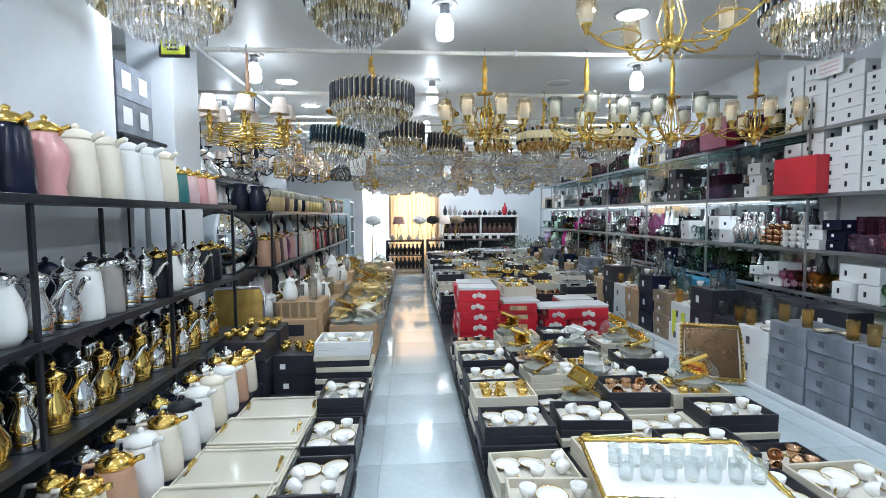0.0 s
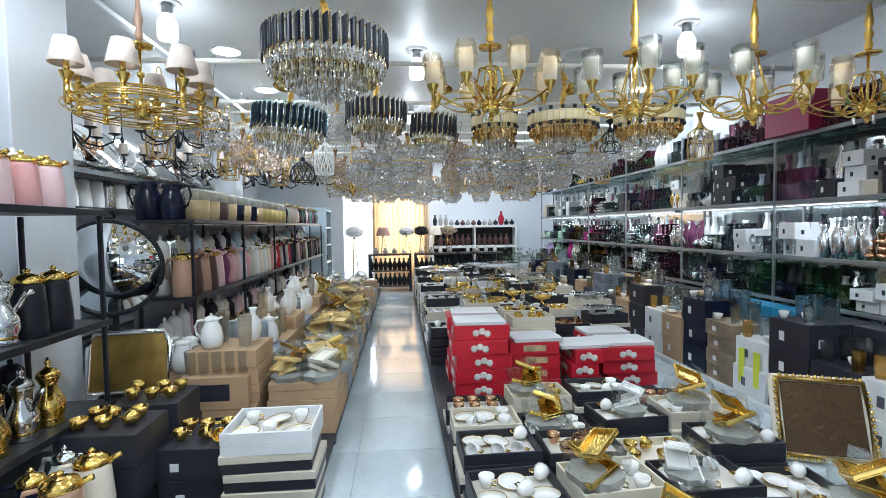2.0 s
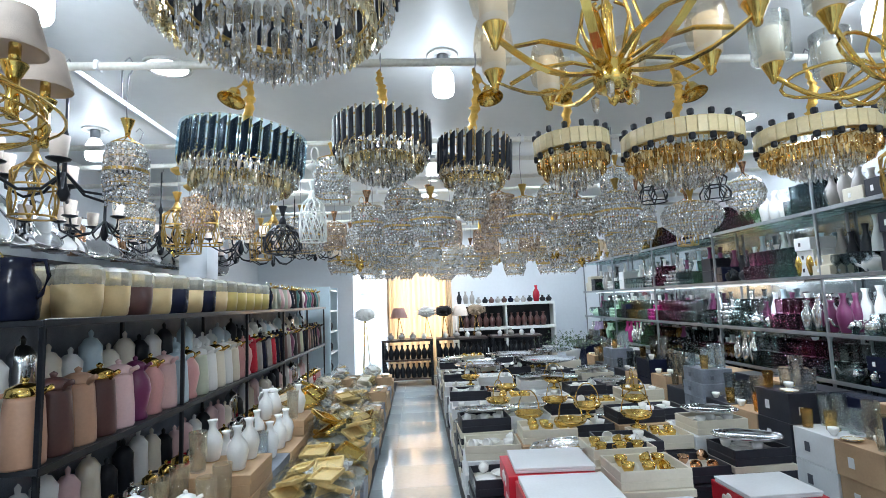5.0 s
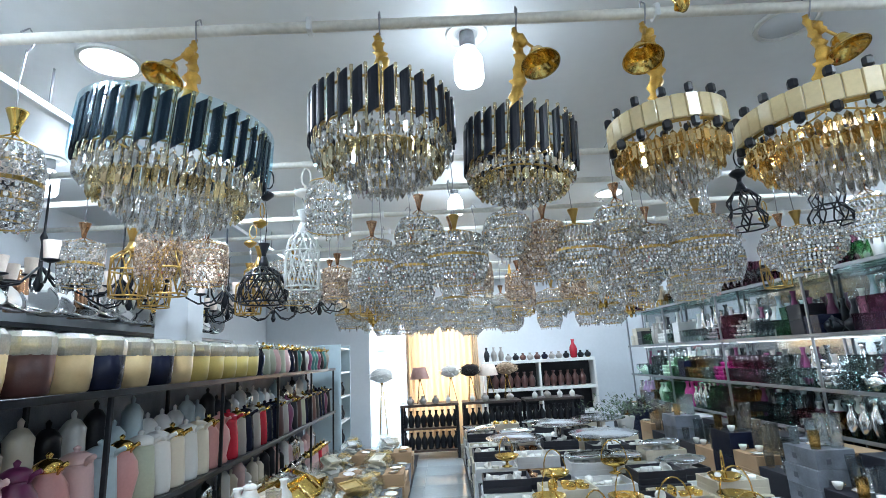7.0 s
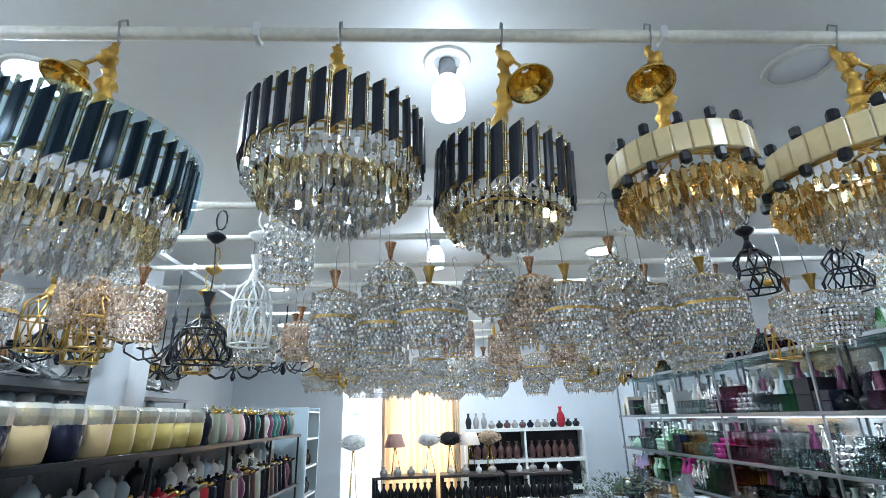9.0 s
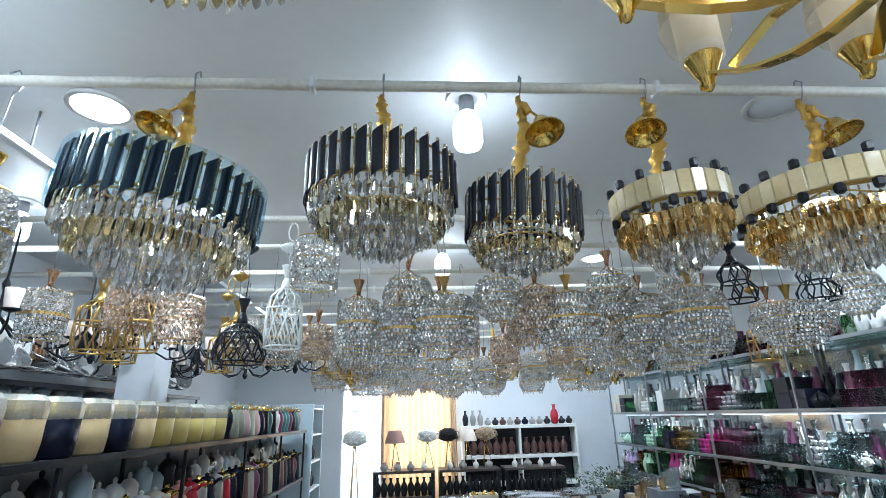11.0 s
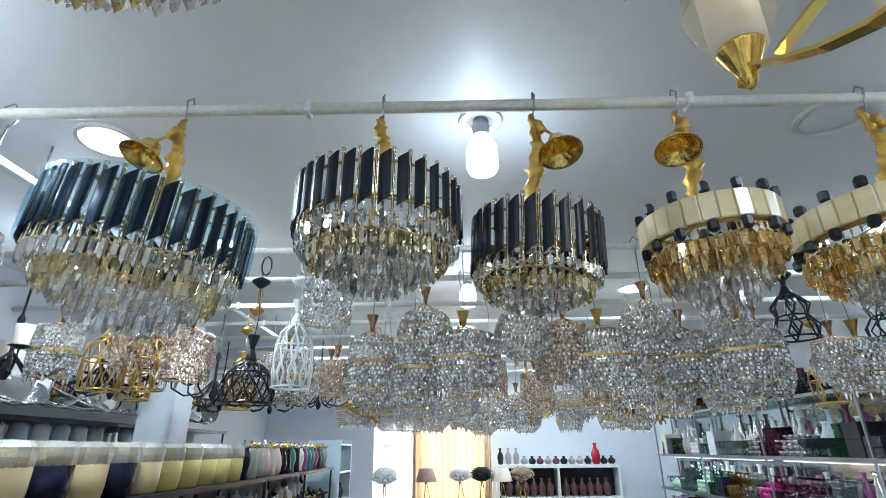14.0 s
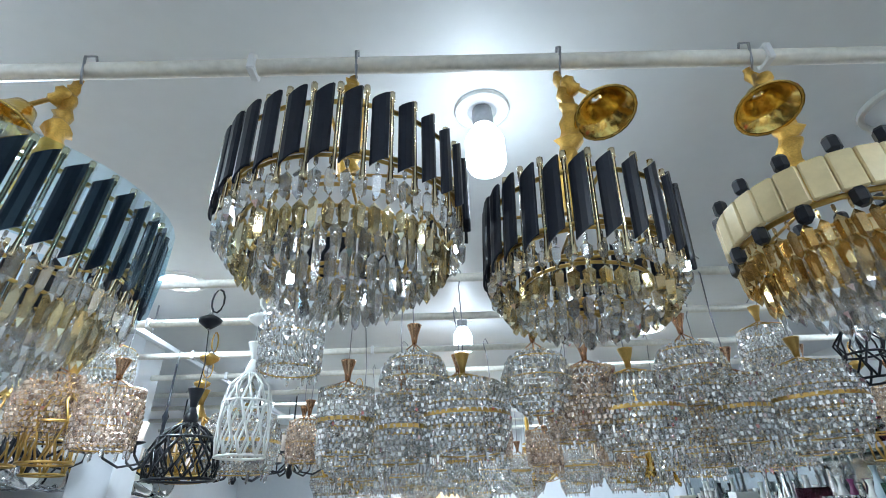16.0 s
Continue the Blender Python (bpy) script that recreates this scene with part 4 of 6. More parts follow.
def tumbler(tint="clear", h=0.12, r=0.036, stem=False):
    name = "goblet" if stem else "tumbler"
    return tagged(new(name, Shape().lathe(glass_profile(h, r, stem), 12).mesh(name, TINTED[tint])), f"{tint} glass {'stemmed goblet' if stem else 'straight tumbler'} on the shelf", "glass", f"{tint} glasses")


def vase(color, h=0.24, r=0.06):
    o = thing("vase", f"glossy {color} ceramic vase with a flared neck", "vase", pose(0, 0, 0), "ceramic vases")
    part("body", Shape().lathe([(r * 0.55, 0), (r * 0.7, 0.01), (r, h * 0.4), (r * 0.85, h * 0.6), (r * 0.35, h * 0.78), (r * 0.33, h * 0.9), (r * 0.5, h), (r * 0.45, h), (r * 0.28, h * 0.88)], 16), COLORS[color], o)
    part("foot_ring", Shape().lathe([(r * 0.57, 0), (r * 0.6, 0.008)], 16, caps=False), M_GOLD, o)
    return o


def teapot(color):
    o = thing("teapot", f"{color} rounded teapot with curved spout", "teapot", pose(0, 0, 0), "teapots")
    m = COLORS[color]
    part("body", Shape().lathe([(0.05, 0), (0.055, 0.006), (0.085, 0.05), (0.08, 0.09), (0.045, 0.118), (0.04, 0.118)], 16), m, o)
    part("lid", Shape().lathe([(0.044, 0.118), (0.03, 0.135), (0.008, 0.142), (0.012, 0.152), (0.003, 0.16)], 14), m, o)
    part("spout", Shape().tube([(0.07, 0, 0.05), (0.11, 0, 0.07), (0.125, 0, 0.11), (0.145, 0, 0.125)], 0.012, 7), m, o)
    part("handle", Shape().tube([(-0.065, 0, 0.10), (-0.12, 0, 0.105), (-0.13, 0, 0.06), (-0.08, 0, 0.035)], 0.007, 6), m, o)
    return o


def bowlpot(color):
    """A tall straight food flask wrapped in plastic."""
    o = thing("food_flask", f"wide {color} food flask in loose plastic wrap", "food flask", pose(0, 0, 0), "wide food flasks")
    part("body", Shape().lathe([(0.085, 0), (0.098, 0.012), (0.106, 0.07), (0.108, 0.165), (0.10, 0.168)], 20), COLORS[color], o)
    part("lid", Shape().lathe([(0.1, 0.168), (0.1, 0.19), (0.07, 0.215), (0.012, 0.22), (0.015, 0.24), (0.003, 0.25)], 16), M_GOLD, o)
    part("plastic_wrap", Shape().lathe([(0.110, 0.162), (0.113, 0.20), (0.109, 0.235), (0.088, 0.258), (0.04, 0.262)], 13, smooth=False, caps=False), M_WRAP, o, "loose cloudy plastic wrap")
    return o


def carton(sx, sy, sz, material, word, prints=2, pm=None, band=None, cups=False):
    o = tagged(new("carton", Shape().box(0, 0, 0, sx, sy, sz - 0.002, e=0.003).mesh("carton", material)), f"{word} carton stacked with others in the shop", "box", f"{word} cartons")
    if prints:
        s, q = Shape(), Shape()
        if cups:
            for dx, dz in ((-0.05, 0.0), (0.0, 0.014), (0.045, -0.006)):
                s.lathe([(0.026, 0), (0.03, 0.002), (0.02, 0.003)], 12, pose(dx, -sy / 2 + 0.001, sz * 0.45 + dz, 90))
                q.lathe([(0.026, 0), (0.03, 0.002), (0.02, 0.003)], 12, pose(-sx / 2 + 0.001, dx, sz * 0.45 + dz, 0, -90))
        else:
            s.box(0 if prints == 1 else -sx * 0.2, -sy / 2 - 0.001, sz * 0.28, sx * (0.46 if prints == 1 else 0.12), 0.003, sz * (0.5 if prints == 1 else 0.26), e=0.001)
            q.box(-sx / 2 - 0.001, sy * 0.16, sz * 0.32, 0.003, sy * 0.13, sz * 0.3, e=0.001)
        part("print", s, pm or M_PRINT, o)
        part("side_print", q, pm or M_PRINT, o)
    return o


def giftbox(sx, sy, sz, material, lining, word):
    o = thing("gift_box", f"open {word} gift box holding a tea set", "gift box", pose(0, 0, 0), f"{word} gift boxes")
    t = 0.012
    part("base", Shape().box(0, 0, 0, sx, sy, sz * 0.45, e=0.003), material, o)
    part("lining", Shape().box(0, 0, sz * 0.45, sx - 2 * t, sy - 2 * t, sz * 0.12, e=0.006), lining, o, "padded satin lining")
    s = Shape()
    for px, py, wx, wy in ((0, -(sy - t) / 2, sx, t), (0, (sy - t) / 2, sx, t), (-(sx - t) / 2, 0, t, sy - 2 * t), ((sx - t) / 2, 0, t, sy - 2 * t)):
        s.box(px, py, sz * 0.45, wx, wy, sz * 0.55, e=0.002)
    part("sides", s, material, o)
    return o


def lowbox(sx, sy, sz, material, word, stripe=None):
    o = tagged(new("flat_box", Shape().box(0, 0, 0, sx, sy, sz * 0.55, e=0.003).mesh("flat_box", material)), f"flat {word} gift box in a stack", "box", f"flat {word} boxes")
    part("lid", Shape().box(0, 0, sz * 0.55, sx + 0.006, sy + 0.006, sz * 0.44, e=0.003), stripe or material, o)
    return o


C_SHAPE, P_SHAPE = Shape().lathe(CUP, 9), Shape().lathe([(0.035, 0), (0.038, 0.003), (0.07, 0.014), (0.07, 0.017), (0.038, 0.007), (0.002, 0.006)], 12)
T_SHAPE = Shape().lathe(glass_profile(0.085, 0.032, False), 9)


def fill(cx, cy, z, sx, sy, kind, far=False):
    """Sets cups, saucers or glasses inside an open box."""
    nx, ny = max(2, int(sx / 0.098)), max(2, int(sy / 0.11))
    for i in range(nx):
        for j in range(ny):
            x, y = cx - sx / 2 + sx * (i + 0.5) / nx + R.uniform(-0.008, 0.008), cy - sy / 2 + sy * (j + 0.5) / ny + R.uniform(-0.008, 0.008)
            a = R.uniform(0, 360)
            flat = kind in ("cups", "plates") and ((j == ny - 1 and i < 2) if kind == "cups" else (i + j) % 2 == 0)
            if flat:
                m = pose(x, y, z, R.uniform(-8, 8), R.uniform(-6, 6), a)
                if far:
                    heap("far_saucers", "many small white saucers in boxes", "saucers", M_PORCELAIN, P_SHAPE, m)
                else:
                    put("saucer", plate, m)
                continue
            m = pose(x, y, z, 0, 0, a) if R.random() < 0.6 else pose(x, y, z + 0.034, 84, 0, a)
            if kind == "glasses":
                put("glassS", lambda: tumbler("clear", 0.085, 0.032), pose(x, y, z))
            elif far:
                heap({"gold": "far_gold_cups", "bowls": "far_bronze_cups"}.get(kind, "far_cups"), "many small cups set out in gift boxes", "cups", {"gold": M_GOLD, "bowls": M_COPPER}.get(kind, M_PORCELAIN), C_SHAPE, m)
            elif kind == "gold":
                put("goldcup", lambda: cup(M_GOLD, "polished gold", False), m)
            elif kind == "bowls":
                put("amberbowl", lambda: cup(M_COPPER, "bronze", True), m)
            else:
                put("cup", cup, m)


# ---- shelves on the flask side ----
def shelf_unit(name, label, x0, x1, y0, y1, levels, posts, material, top=None):
    o = thing(name, label, "shelf unit", pose((x0 + x1) / 2, (y0 + y1) / 2, 0))
    w, l = abs(x1 - x0), y1 - y0
    for z in levels:
        part("shelf", Shape().box(0, 0, z - 0.025, w, l, 0.025, e=0.003), material, o)
        part("edge_strip", Shape().box((w / 2 + 0.004) * (1 if x1 < 0 else -1), 0, z - 0.03, 0.008, l, 0.034, e=0.002), M_STEEL if material is M_SHELFGLASS else M_BLACK, o)
    n = posts
    for k in range(n):
        py = -l / 2 + 0.03 + (l - 0.06) * k / (n - 1)
        for px in (-w / 2 + 0.02, w / 2 - 0.02):
            part("post", Shape().box(px, py, 0.004, 0.022, 0.022, (top or max(levels)) - 0.03 - 0.004, e=0.003), M_STEEL if material is M_SHELFGLASS else M_BLACK, o)
    return o


SX0, SX1, TOP = -1.88, -1.45, 1.61
shelf_unit("flask_shelf", "dark shelving crowded with coffee pots and flasks", SX0, SX1, 0.9, 4.25, (0.35, 0.62, 1.06, 1.64), 4, M_DARKSHELF)
shelf_unit("flask_shelf", "long dark shelving crowded with coloured flasks", SX0, SX1, 5.35, 11.6, (0.35, 1.02, TOP), 6, M_DARKSHELF)
solid("back_panel", Shape().box(-1.895, 8.45, 0.01, 0.012, 6.2, 1.57), M_GREYBOX, "dark grey back panel of the flask shelving", "panel", kind="structure")

TALL = ["white", "navy", "pink", "cream", "cream", "white", "white", "cream", "teal", "rose", "pink", "rose"]


def put_flask(color, lid, h, r, style, x, y, z, wrapped=False, yaw=None):
    put(("flask", color, lid, h, r, style, wrapped), lambda: flask(color, lid, h, r, style, wrapped), pose(x, y, z, 0, 0, R.uniform(70, 110) if yaw is None else yaw))


BACK_FLASK = Shape().lathe([(0.066, 0), (0.07, 0.01), (0.068, 0.1), (0.056, 0.22), (0.058, 0.25), (0.03, 0.275), (0.01, 0.28), (0.014, 0.295), (0.002, 0.305)], 12)


def back_flask(color, x, y, z, tall=1.0):
    """A flask in the second row, mostly hidden by the first."""
    heap(f"{color}_back_row_flasks", f"second row of {color} flasks deep on the shelves", "flasks", COLORS[color], BACK_FLASK, pose(x, y, z) @ Matrix.Diagonal((1, 1, tall, 1)))


y = 1.55
for k, c in enumerate(["cream", "white", "white", "navy", "pink", "cream", "cream", "white", "white", "cream", "teal", "rose", "pink", "rose"]):
    big = 2 <= k <= 9
    put_flask(c, "gold" if c in ("navy", "teal", "pink", "rose") else ("white" if c == "white" else c), 0.36 if big else 0.26, 0.088 if big else 0.07, "vase" if c == "pink" and big else "tall", SX1 - 0.13, y, 1.64)
    back_flask(R.choice(["white", "cream", "rose"]), SX1 - 0.32, y + 0.05, 1.64)
    y += 0.205 if big else 0.165
y = 1.3
for k in range(17):
    if k % 4 in (1, 2):
        put("silverpot", lambda: dallah("silver", "silver"), pose(SX1 - 0.10, y, 1.06, 0, 0, R.uniform(30, 130)))
    else:
        c = ["white", "sage", "cream", "white"][k % 4] if k < 8 else R.choice(["black", "grey", "navy", "white", "silver"])
        put_flask(c, R.choice(["gold", "silver"]), 0.31, 0.075, R.choice(["tall", "round"]), SX1 - 0.11, y, 1.06)
    if k % 2:
        back_flask(R.choice(["black", "grey", "navy"]), SX1 - 0.32, y + 0.04, 1.06)
    y += 0.168
y = 1.2
for k in range(17):
    put("silverpot" if k % 2 else "goldpot", (lambda: dallah("gold", "gold")), pose(SX1 - 0.11, y, 0.62, 0, 0, R.uniform(30, 130)))
    back_flask(R.choice(["black", "navy", "silver", "black"]), SX1 - 0.32, y + 0.06, 0.62)
    y += 0.17
# long shelf: wide food flasks on top, then coloured flasks
y = 5.75
for k in range(13):
    bc = ["straw", "straw", "brown", "straw", "navy", "straw", "navy", "straw", "yellow", "yellow", "yellow", "yellow", "yellow"][k]
    put(("bowlpot", bc), lambda: bowlpot(bc), pose(SX1 - 0.13, y, TOP))
    put(("bowlpot", "straw"), lambda: bowlpot("straw"), pose(SX1 - 0.34, y + 0.03, TOP))
    y += 0.232
y = 8.75
while y < 11.5:
    c = R.choice(["black", "white", "teal", "teal", "sage", "rose", "plum", "grey", "navy"])
    put_flask(c, R.choice(["gold", "silver"]), 0.30, 0.07, R.choice(["round", "tall", "vase"]), SX1 - 0.11, y, TOP)
    y += 0.155
y = 5.42
for k in range(38):
    c = ["tan", "brown", "tan", "brown", "rose", "plum", "pink", "rose", "sky", "pink", "sage", "white", "cream", "white", "cream"][k] if k < 15 else R.choice(["black", "plum", "pink", "sage", "grey", "red", "navy", "black", "brown"])
    put_flask(c, "gold" if k % 3 == 0 else (c if c not in ("sage",) else "white"), 0.36, 0.083, "vase" if c in ("pink", "plum") else "tall", SX1 - 0.11, y, 1.02)
    back_flask(R.choice(["black", "white", "white", "sky", "silver", "cream"]), SX1 - 0.31, y + 0.08, 1.02, R.uniform(1.35, 1.75))
    back_flask(R.choice(["white", "silver", "cream", "rose", "black"]), SX1 - 0.30, y + 0.08, 0.35, R.uniform(1.4, 1.9))
    y += 0.162
y = 5.45
while y < 11.5:
    c = R.choice(["red", "pink", "white", "cream", "black", "plum", "red", "rose", "copper"])
    put_flask(c, R.choice(["gold", "silver"]), 0.34, 0.07, R.choice(["round", "tall"]), SX1 - 0.10, y, 0.35)
    y += 0.19
put("jug", jug, pose(-1.62, 5.42, TOP) @ Matrix.Scale(1.1, 4))
put("jug", jug, pose(-1.80, 5.44, TOP, 0, 0, 180) @ Matrix.Scale(1.1, 4))
put("goldpot", lambda: dallah("gold", "gold"), pose(-1.85, 5.62, TOP, 0, 0, 40))
# silver trays and glass stacked behind, over the back panel
ts = shelf_unit("tray_rack", "steel rack of silver trays against the wall", -3.3, -2.7, 6.0, 11.0, (0.6, 1.2, 1.75, 2.05), 4, M_STEEL)


def tray(sx, sy, metal, word, fluted=True):
    o = thing("serving_tray", f"{word} oval serving tray with raised rim", "tray", pose(0, 0, 0), f"{word} trays")
    m = Matrix.Diagonal((sx / 2, sy / 2, 1, 1))
    part("dish", Shape().lathe([(0.82, 0), (0.86, 0.003), (0.98, 0.02), (0.96, 0.022), (0.84, 0.007), (0.01, 0.006)], 36, m), metal, o)
    part("rim", Shape().tube([(sx / 2 * math.cos(a), sy / 2 * math.sin(a), 0.021 + 0.003 * math.sin(9 * a)) for a in [i * math.pi / 36 for i in range(72)]], 0.006, 5, closed=True), M_SILVER if metal is not M_GOLD else M_GOLD, o)
    return o


for k in range(38):
    lean = R.uniform(14, 52)
    put("silvertray" if k % 3 else "whitetray", lambda: tray(0.62, 0.42, M_SILVER if k % 3 else M_PORCELAIN, "silver" if k % 3 else "white glazed"), pose(-2.9 + 0.02 * (k % 5), 6.1 + 0.12 * k, 2.10 + 0.31 * math.sin(radians(lean)), 0, lean, R.uniform(-40, 10)))
for k in range(22):
    back_flask(R.choice(["white", "silver", "sky", "white"]), -2.85, 6.2 + 0.2 * k, 1.75)
    back_flask(R.choice(["white", "silver", "copper", "gold"]), -2.85, 6.25 + 0.2 * k, 2.14)
solid("white_pillar", Shape().box(-2.35, 8.9, 0.01, 0.3, 0.3, CEIL - 0.02), M_WALL, "white painted square pillar behind the shelving", "pillar", kind="structure")

solid("white_column", Shape().box(-2.12, 4.55, 0.01, 0.36, 0.5, CEIL - 0.02), M_WALL, "white painted column beside the round mirror", "column", kind="structure")
# round mirror on a black stand
mr = thing("round_mirror", "round mirror in a thin black frame on a post", "mirror", pose(-1.85, 4.98, 0, 0, 0, 14))
part("glass", Shape().lathe([(0.305, -0.006), (0.305, 0.006)], 40, pose(0, -0.004, 1.28, 97)), M_MIRROR, mr)
part("frame", Shape().tube([(0.315 * math.cos(a), 0, 1.28 + 0.315 * math.sin(a)) for a in [i * math.pi / 24 for i in range(48)]], 0.017, 8, closed=True), M_BLACK, mr)
part("post", Shape().box(0, 0.035, 0.004, 0.06, 0.03, 1.62), M_BLACK, mr)
part("base", Shape().box(0, 0.03, 0.004, 0.34, 0.3, 0.02), M_BLACK, mr)

# ---- low display on the flask side of the aisle ----
LW = thing("low_platform", "low dark platform under boxed gifts", "platform", pose(-0.88, 6.9, 0))
part("deck", Shape().box(0, 0, 0.10, 1.06, 12.2, 0.02), M_DARKSHELF, LW)
for px in (-0.48, 0.48):
    for k in range(7):
        part("foot", Shape().box(px, -5.8 + 1.93 * k, 0.004, 0.06, 0.06, 0.094), M_BLACK, LW)
Z0 = 0.12


def stack(key, make, x, y, z, h, n, yaw=0, jit=0.012):
    mats = {"striped": (M_CREAMBOX, "cream"), "flatblack": (M_BLKBOX, "black"), "flatwhite": (M_WHTBOX, "white"), "openK2": (M_CARD, "brown"), "openK": (M_CARD, "brown"), "flatblack2": (M_GREYBOX, "grey")}
    for k in range(n):
        if y > 7.7 and key in mats:
            far_box(f"far_{mats[key][1]}_boxes", f"stacked {mats[key][1]} boxes far down the shop", mats[key][0], 0.42, 0.36, h, pose(x + R.uniform(-jit, jit), y, z + h * k, 0, 0, R.uniform(-2, 2)))
            continue
        put(key, make, pose(x + R.uniform(-jit, jit), y + R.uniform(-jit, jit), z + h * k, 0, 0, yaw + R.uniform(-2, 2)))
    return z + h * n


BOXB = lambda: giftbox(0.40, 0.30, 0.10, M_BLKBOX, M_SATIN, "black")
BOXW = lambda: giftbox(0.40, 0.30, 0.10, M_CREAMBOX, M_SATIN, "cream")
BOXWW = lambda: giftbox(0.42, 0.34, 0.11, M_WHTBOX, M_SATIN, "white")
STR = lambda: lowbox(0.42, 0.34, 0.09, M_BLKBOX, "black and cream striped", M_CREAMBOX)
STRB = lambda: lowbox(0.42, 0.34, 0.08, M_BLKBOX, "black")
# striped stack and open boxes beside the aisle
t_z = stack("striped", STR, -0.53, 3.95, Z0, 0.09, 4)
put("boxW", BOXWW, pose(-0.53, 3.95, t_z - 0.005)), fill(-0.53, 3.95, t_z + 0.06, 0.36, 0.28, "plates")
for y, n in ((3.35, 2), (2.85, 1), (2.35, 1), (1.85, 2), (1.35, 2)):
    z = stack("flatblackt", lambda: lowbox(0.31, 0.42, 0.08, M_BLKBOX, "black"), -0.46, y, Z0, 0.08, n)
    put("boxBt", lambda: giftbox(0.30, 0.40, 0.10, M_BLKBOX, M_SATIN, "black"), pose(-0.46, y, z)), fill(-0.46, y, z + 0.06, 0.26, 0.34, R.choice(["cups", "plates"]))
# wrapped flat trays with gilt corner handles
def flat_tray():
    o = thing("wrapped_tray", "pale wrapped serving tray with gilt handles", "tray", pose(0, 0, 0), "wrapped trays")
    part("board", Shape().box(0, 0, 0, 0.5, 0.36, 0.02, e=0.005), M_CREAM, o)
    part("rim", Shape().tube([(-0.24, -0.17, 0.03), (0.24, -0.17, 0.03), (0.24, 0.17, 0.03), (-0.24, 0.17, 0.03)], 0.008, 5, closed=True), M_CREAM, o)
    for s in (-1, 1):
        for q in (-0.02, 0.0, 0.02):
            part("handle", Shape().tube([(s * 0.215, q - 0.03, 0.04), (s * 0.215, q, 0.065), (s * 0.215, q + 0.03, 0.04)], 0.006, 5), M_GOLD, o)
    part("film", Shape().box(0, 0, 0.036, 0.47, 0.33, 0.004, e=0.001), M_FILM, o)
    return o


for y, n in ((1.6, 6), (2.0, 6), (2.42, 5), (2.84, 5), (3.3, 4)):
    stack("flattray", flat_tray, -0.885, y, Z0, 0.042, n, jit=0.02)
# pots standing before the shelf, on cartons
y = 1.45
for k in range(12):
    if k % 2 == 0:
        put("potcarton", lambda: carton(0.30, 0.40, 0.16, M_BLKBOX, "black", 1, M_PRINT), pose(-1.29, y + 0.1, Z0))
    c, l = [("tan", "gold"), ("cream", "gold"), ("cream", "gold"), ("tan", "gold"), ("white", "white"), ("cream", "gold"), ("white", "black"), ("white", "white"), ("cream", "cream"), ("white", "white")][k % 10]
    put_flask(c, l, 0.33, 0.085, "tall", -1.22, y, 0.28)
    put_flask(R.choice(["navy", "grey", "cream", "white", "navy"]), "silver" if k % 2 else "gold", 0.31, 0.08, "round", -1.38, y + 0.08, 0.28)
    y += 0.2
# dark gift boxes, cartons and the polished frame tray
CB = lambda: carton(0.36, 0.32, 0.16, M_BLKBOX, "black")
CK = lambda: carton(0.44, 0.34, 0.22, M_CARD, "brown cardboard", 1, M_BLKBOX)
for x, y, n in ((-1.30, 3.95, 3), (-0.95, 4.15, 2), (-1.28, 4.36, 3), (-0.93, 4.52, 1)):
    z = stack("cartonB", CB, x, y, Z0, 0.16, n)
    fill(x, y, z, 0.3, 0.26, "gold")
z = stack("cartonK", CK, -1.13, 4.95, Z0, 0.22, 2)
for k in range(10):
    put(("tumbler", "clear"), lambda: tumbler("clear", 0.16, 0.045), pose(-1.3 + 0.085 * (k % 5), 4.87 + 0.13 * (k // 5), z))
stack("cartonB", CB, -1.62, 4.74, 0.004, 0.16, 3)
ft = thing("frame_tray", "square silver framed tray leaning on the boxes", "tray", pose(-1.62, 4.70, 0.505, -12, 0, 8))
part("panel", Shape().box(0, 0, 0.02, 0.44, 0.012, 0.36), M_GOLDDULL, ft)
part("rim", Shape().tube([(-0.23, 0, 0.0), (0.23, 0, 0.0), (0.235, 0, 0.30), (0.2, 0, 0.38), (-0.2, 0, 0.38), (-0.235, 0, 0.30)], 0.02, 8, closed=True), M_SILVER, ft)


def wrap_bundle(color, word):
    """A gilt ornament in a crumpled clear bag."""
    rr = random.Random(len(word))
    o = thing("wrapped_ornament", f"{word} ornament in a crumpled clear bag", "ornament", pose(0, 0, 0), "bagged ornaments")
    for k in range(3):
        m = pose(rr.uniform(-0.03, 0.03), rr.uniform(-0.03, 0.03), 0.03 + 0.045 * k, rr.uniform(-30, 30), rr.uniform(-30, 30), rr.uniform(0, 90))
        d = Shape().box(0, 0, 0, 0.13, 0.10, 0.006, m)
        for px, py, wx, wy in ((0, -0.048, 0.13, 0.008), (0, 0.048, 0.13, 0.008), (-0.061, 0, 0.008, 0.088), (0.061, 0, 0.008, 0.088)):
            d.box(px, py, 0.005, wx, wy, 0.014, m, e=0.002)
        part("dish", d, color, o)
    part("lining", Shape().lathe([(0.09, 0.0), (0.10, 0.03), (0.05, 0.05)], 7, smooth=False), M_WRAP, o, "crumpled cloudy plastic")
    pr = [(0.07, 0.0), (0.12, 0.05), (0.10, 0.11), (0.06, 0.15), (0.03, 0.18)]
    s = Shape().lathe(pr, 9, smooth=False, caps=False)
    s.v = [(x + rr.uniform(-0.02, 0.02), y + rr.uniform(-0.02, 0.02), max(0, z + rr.uniform(-0.012, 0.012))) for x, y, z in s.v]
    part("plastic_bag", s, M_FILM, o, "crumpled clear plastic bag")
    return o


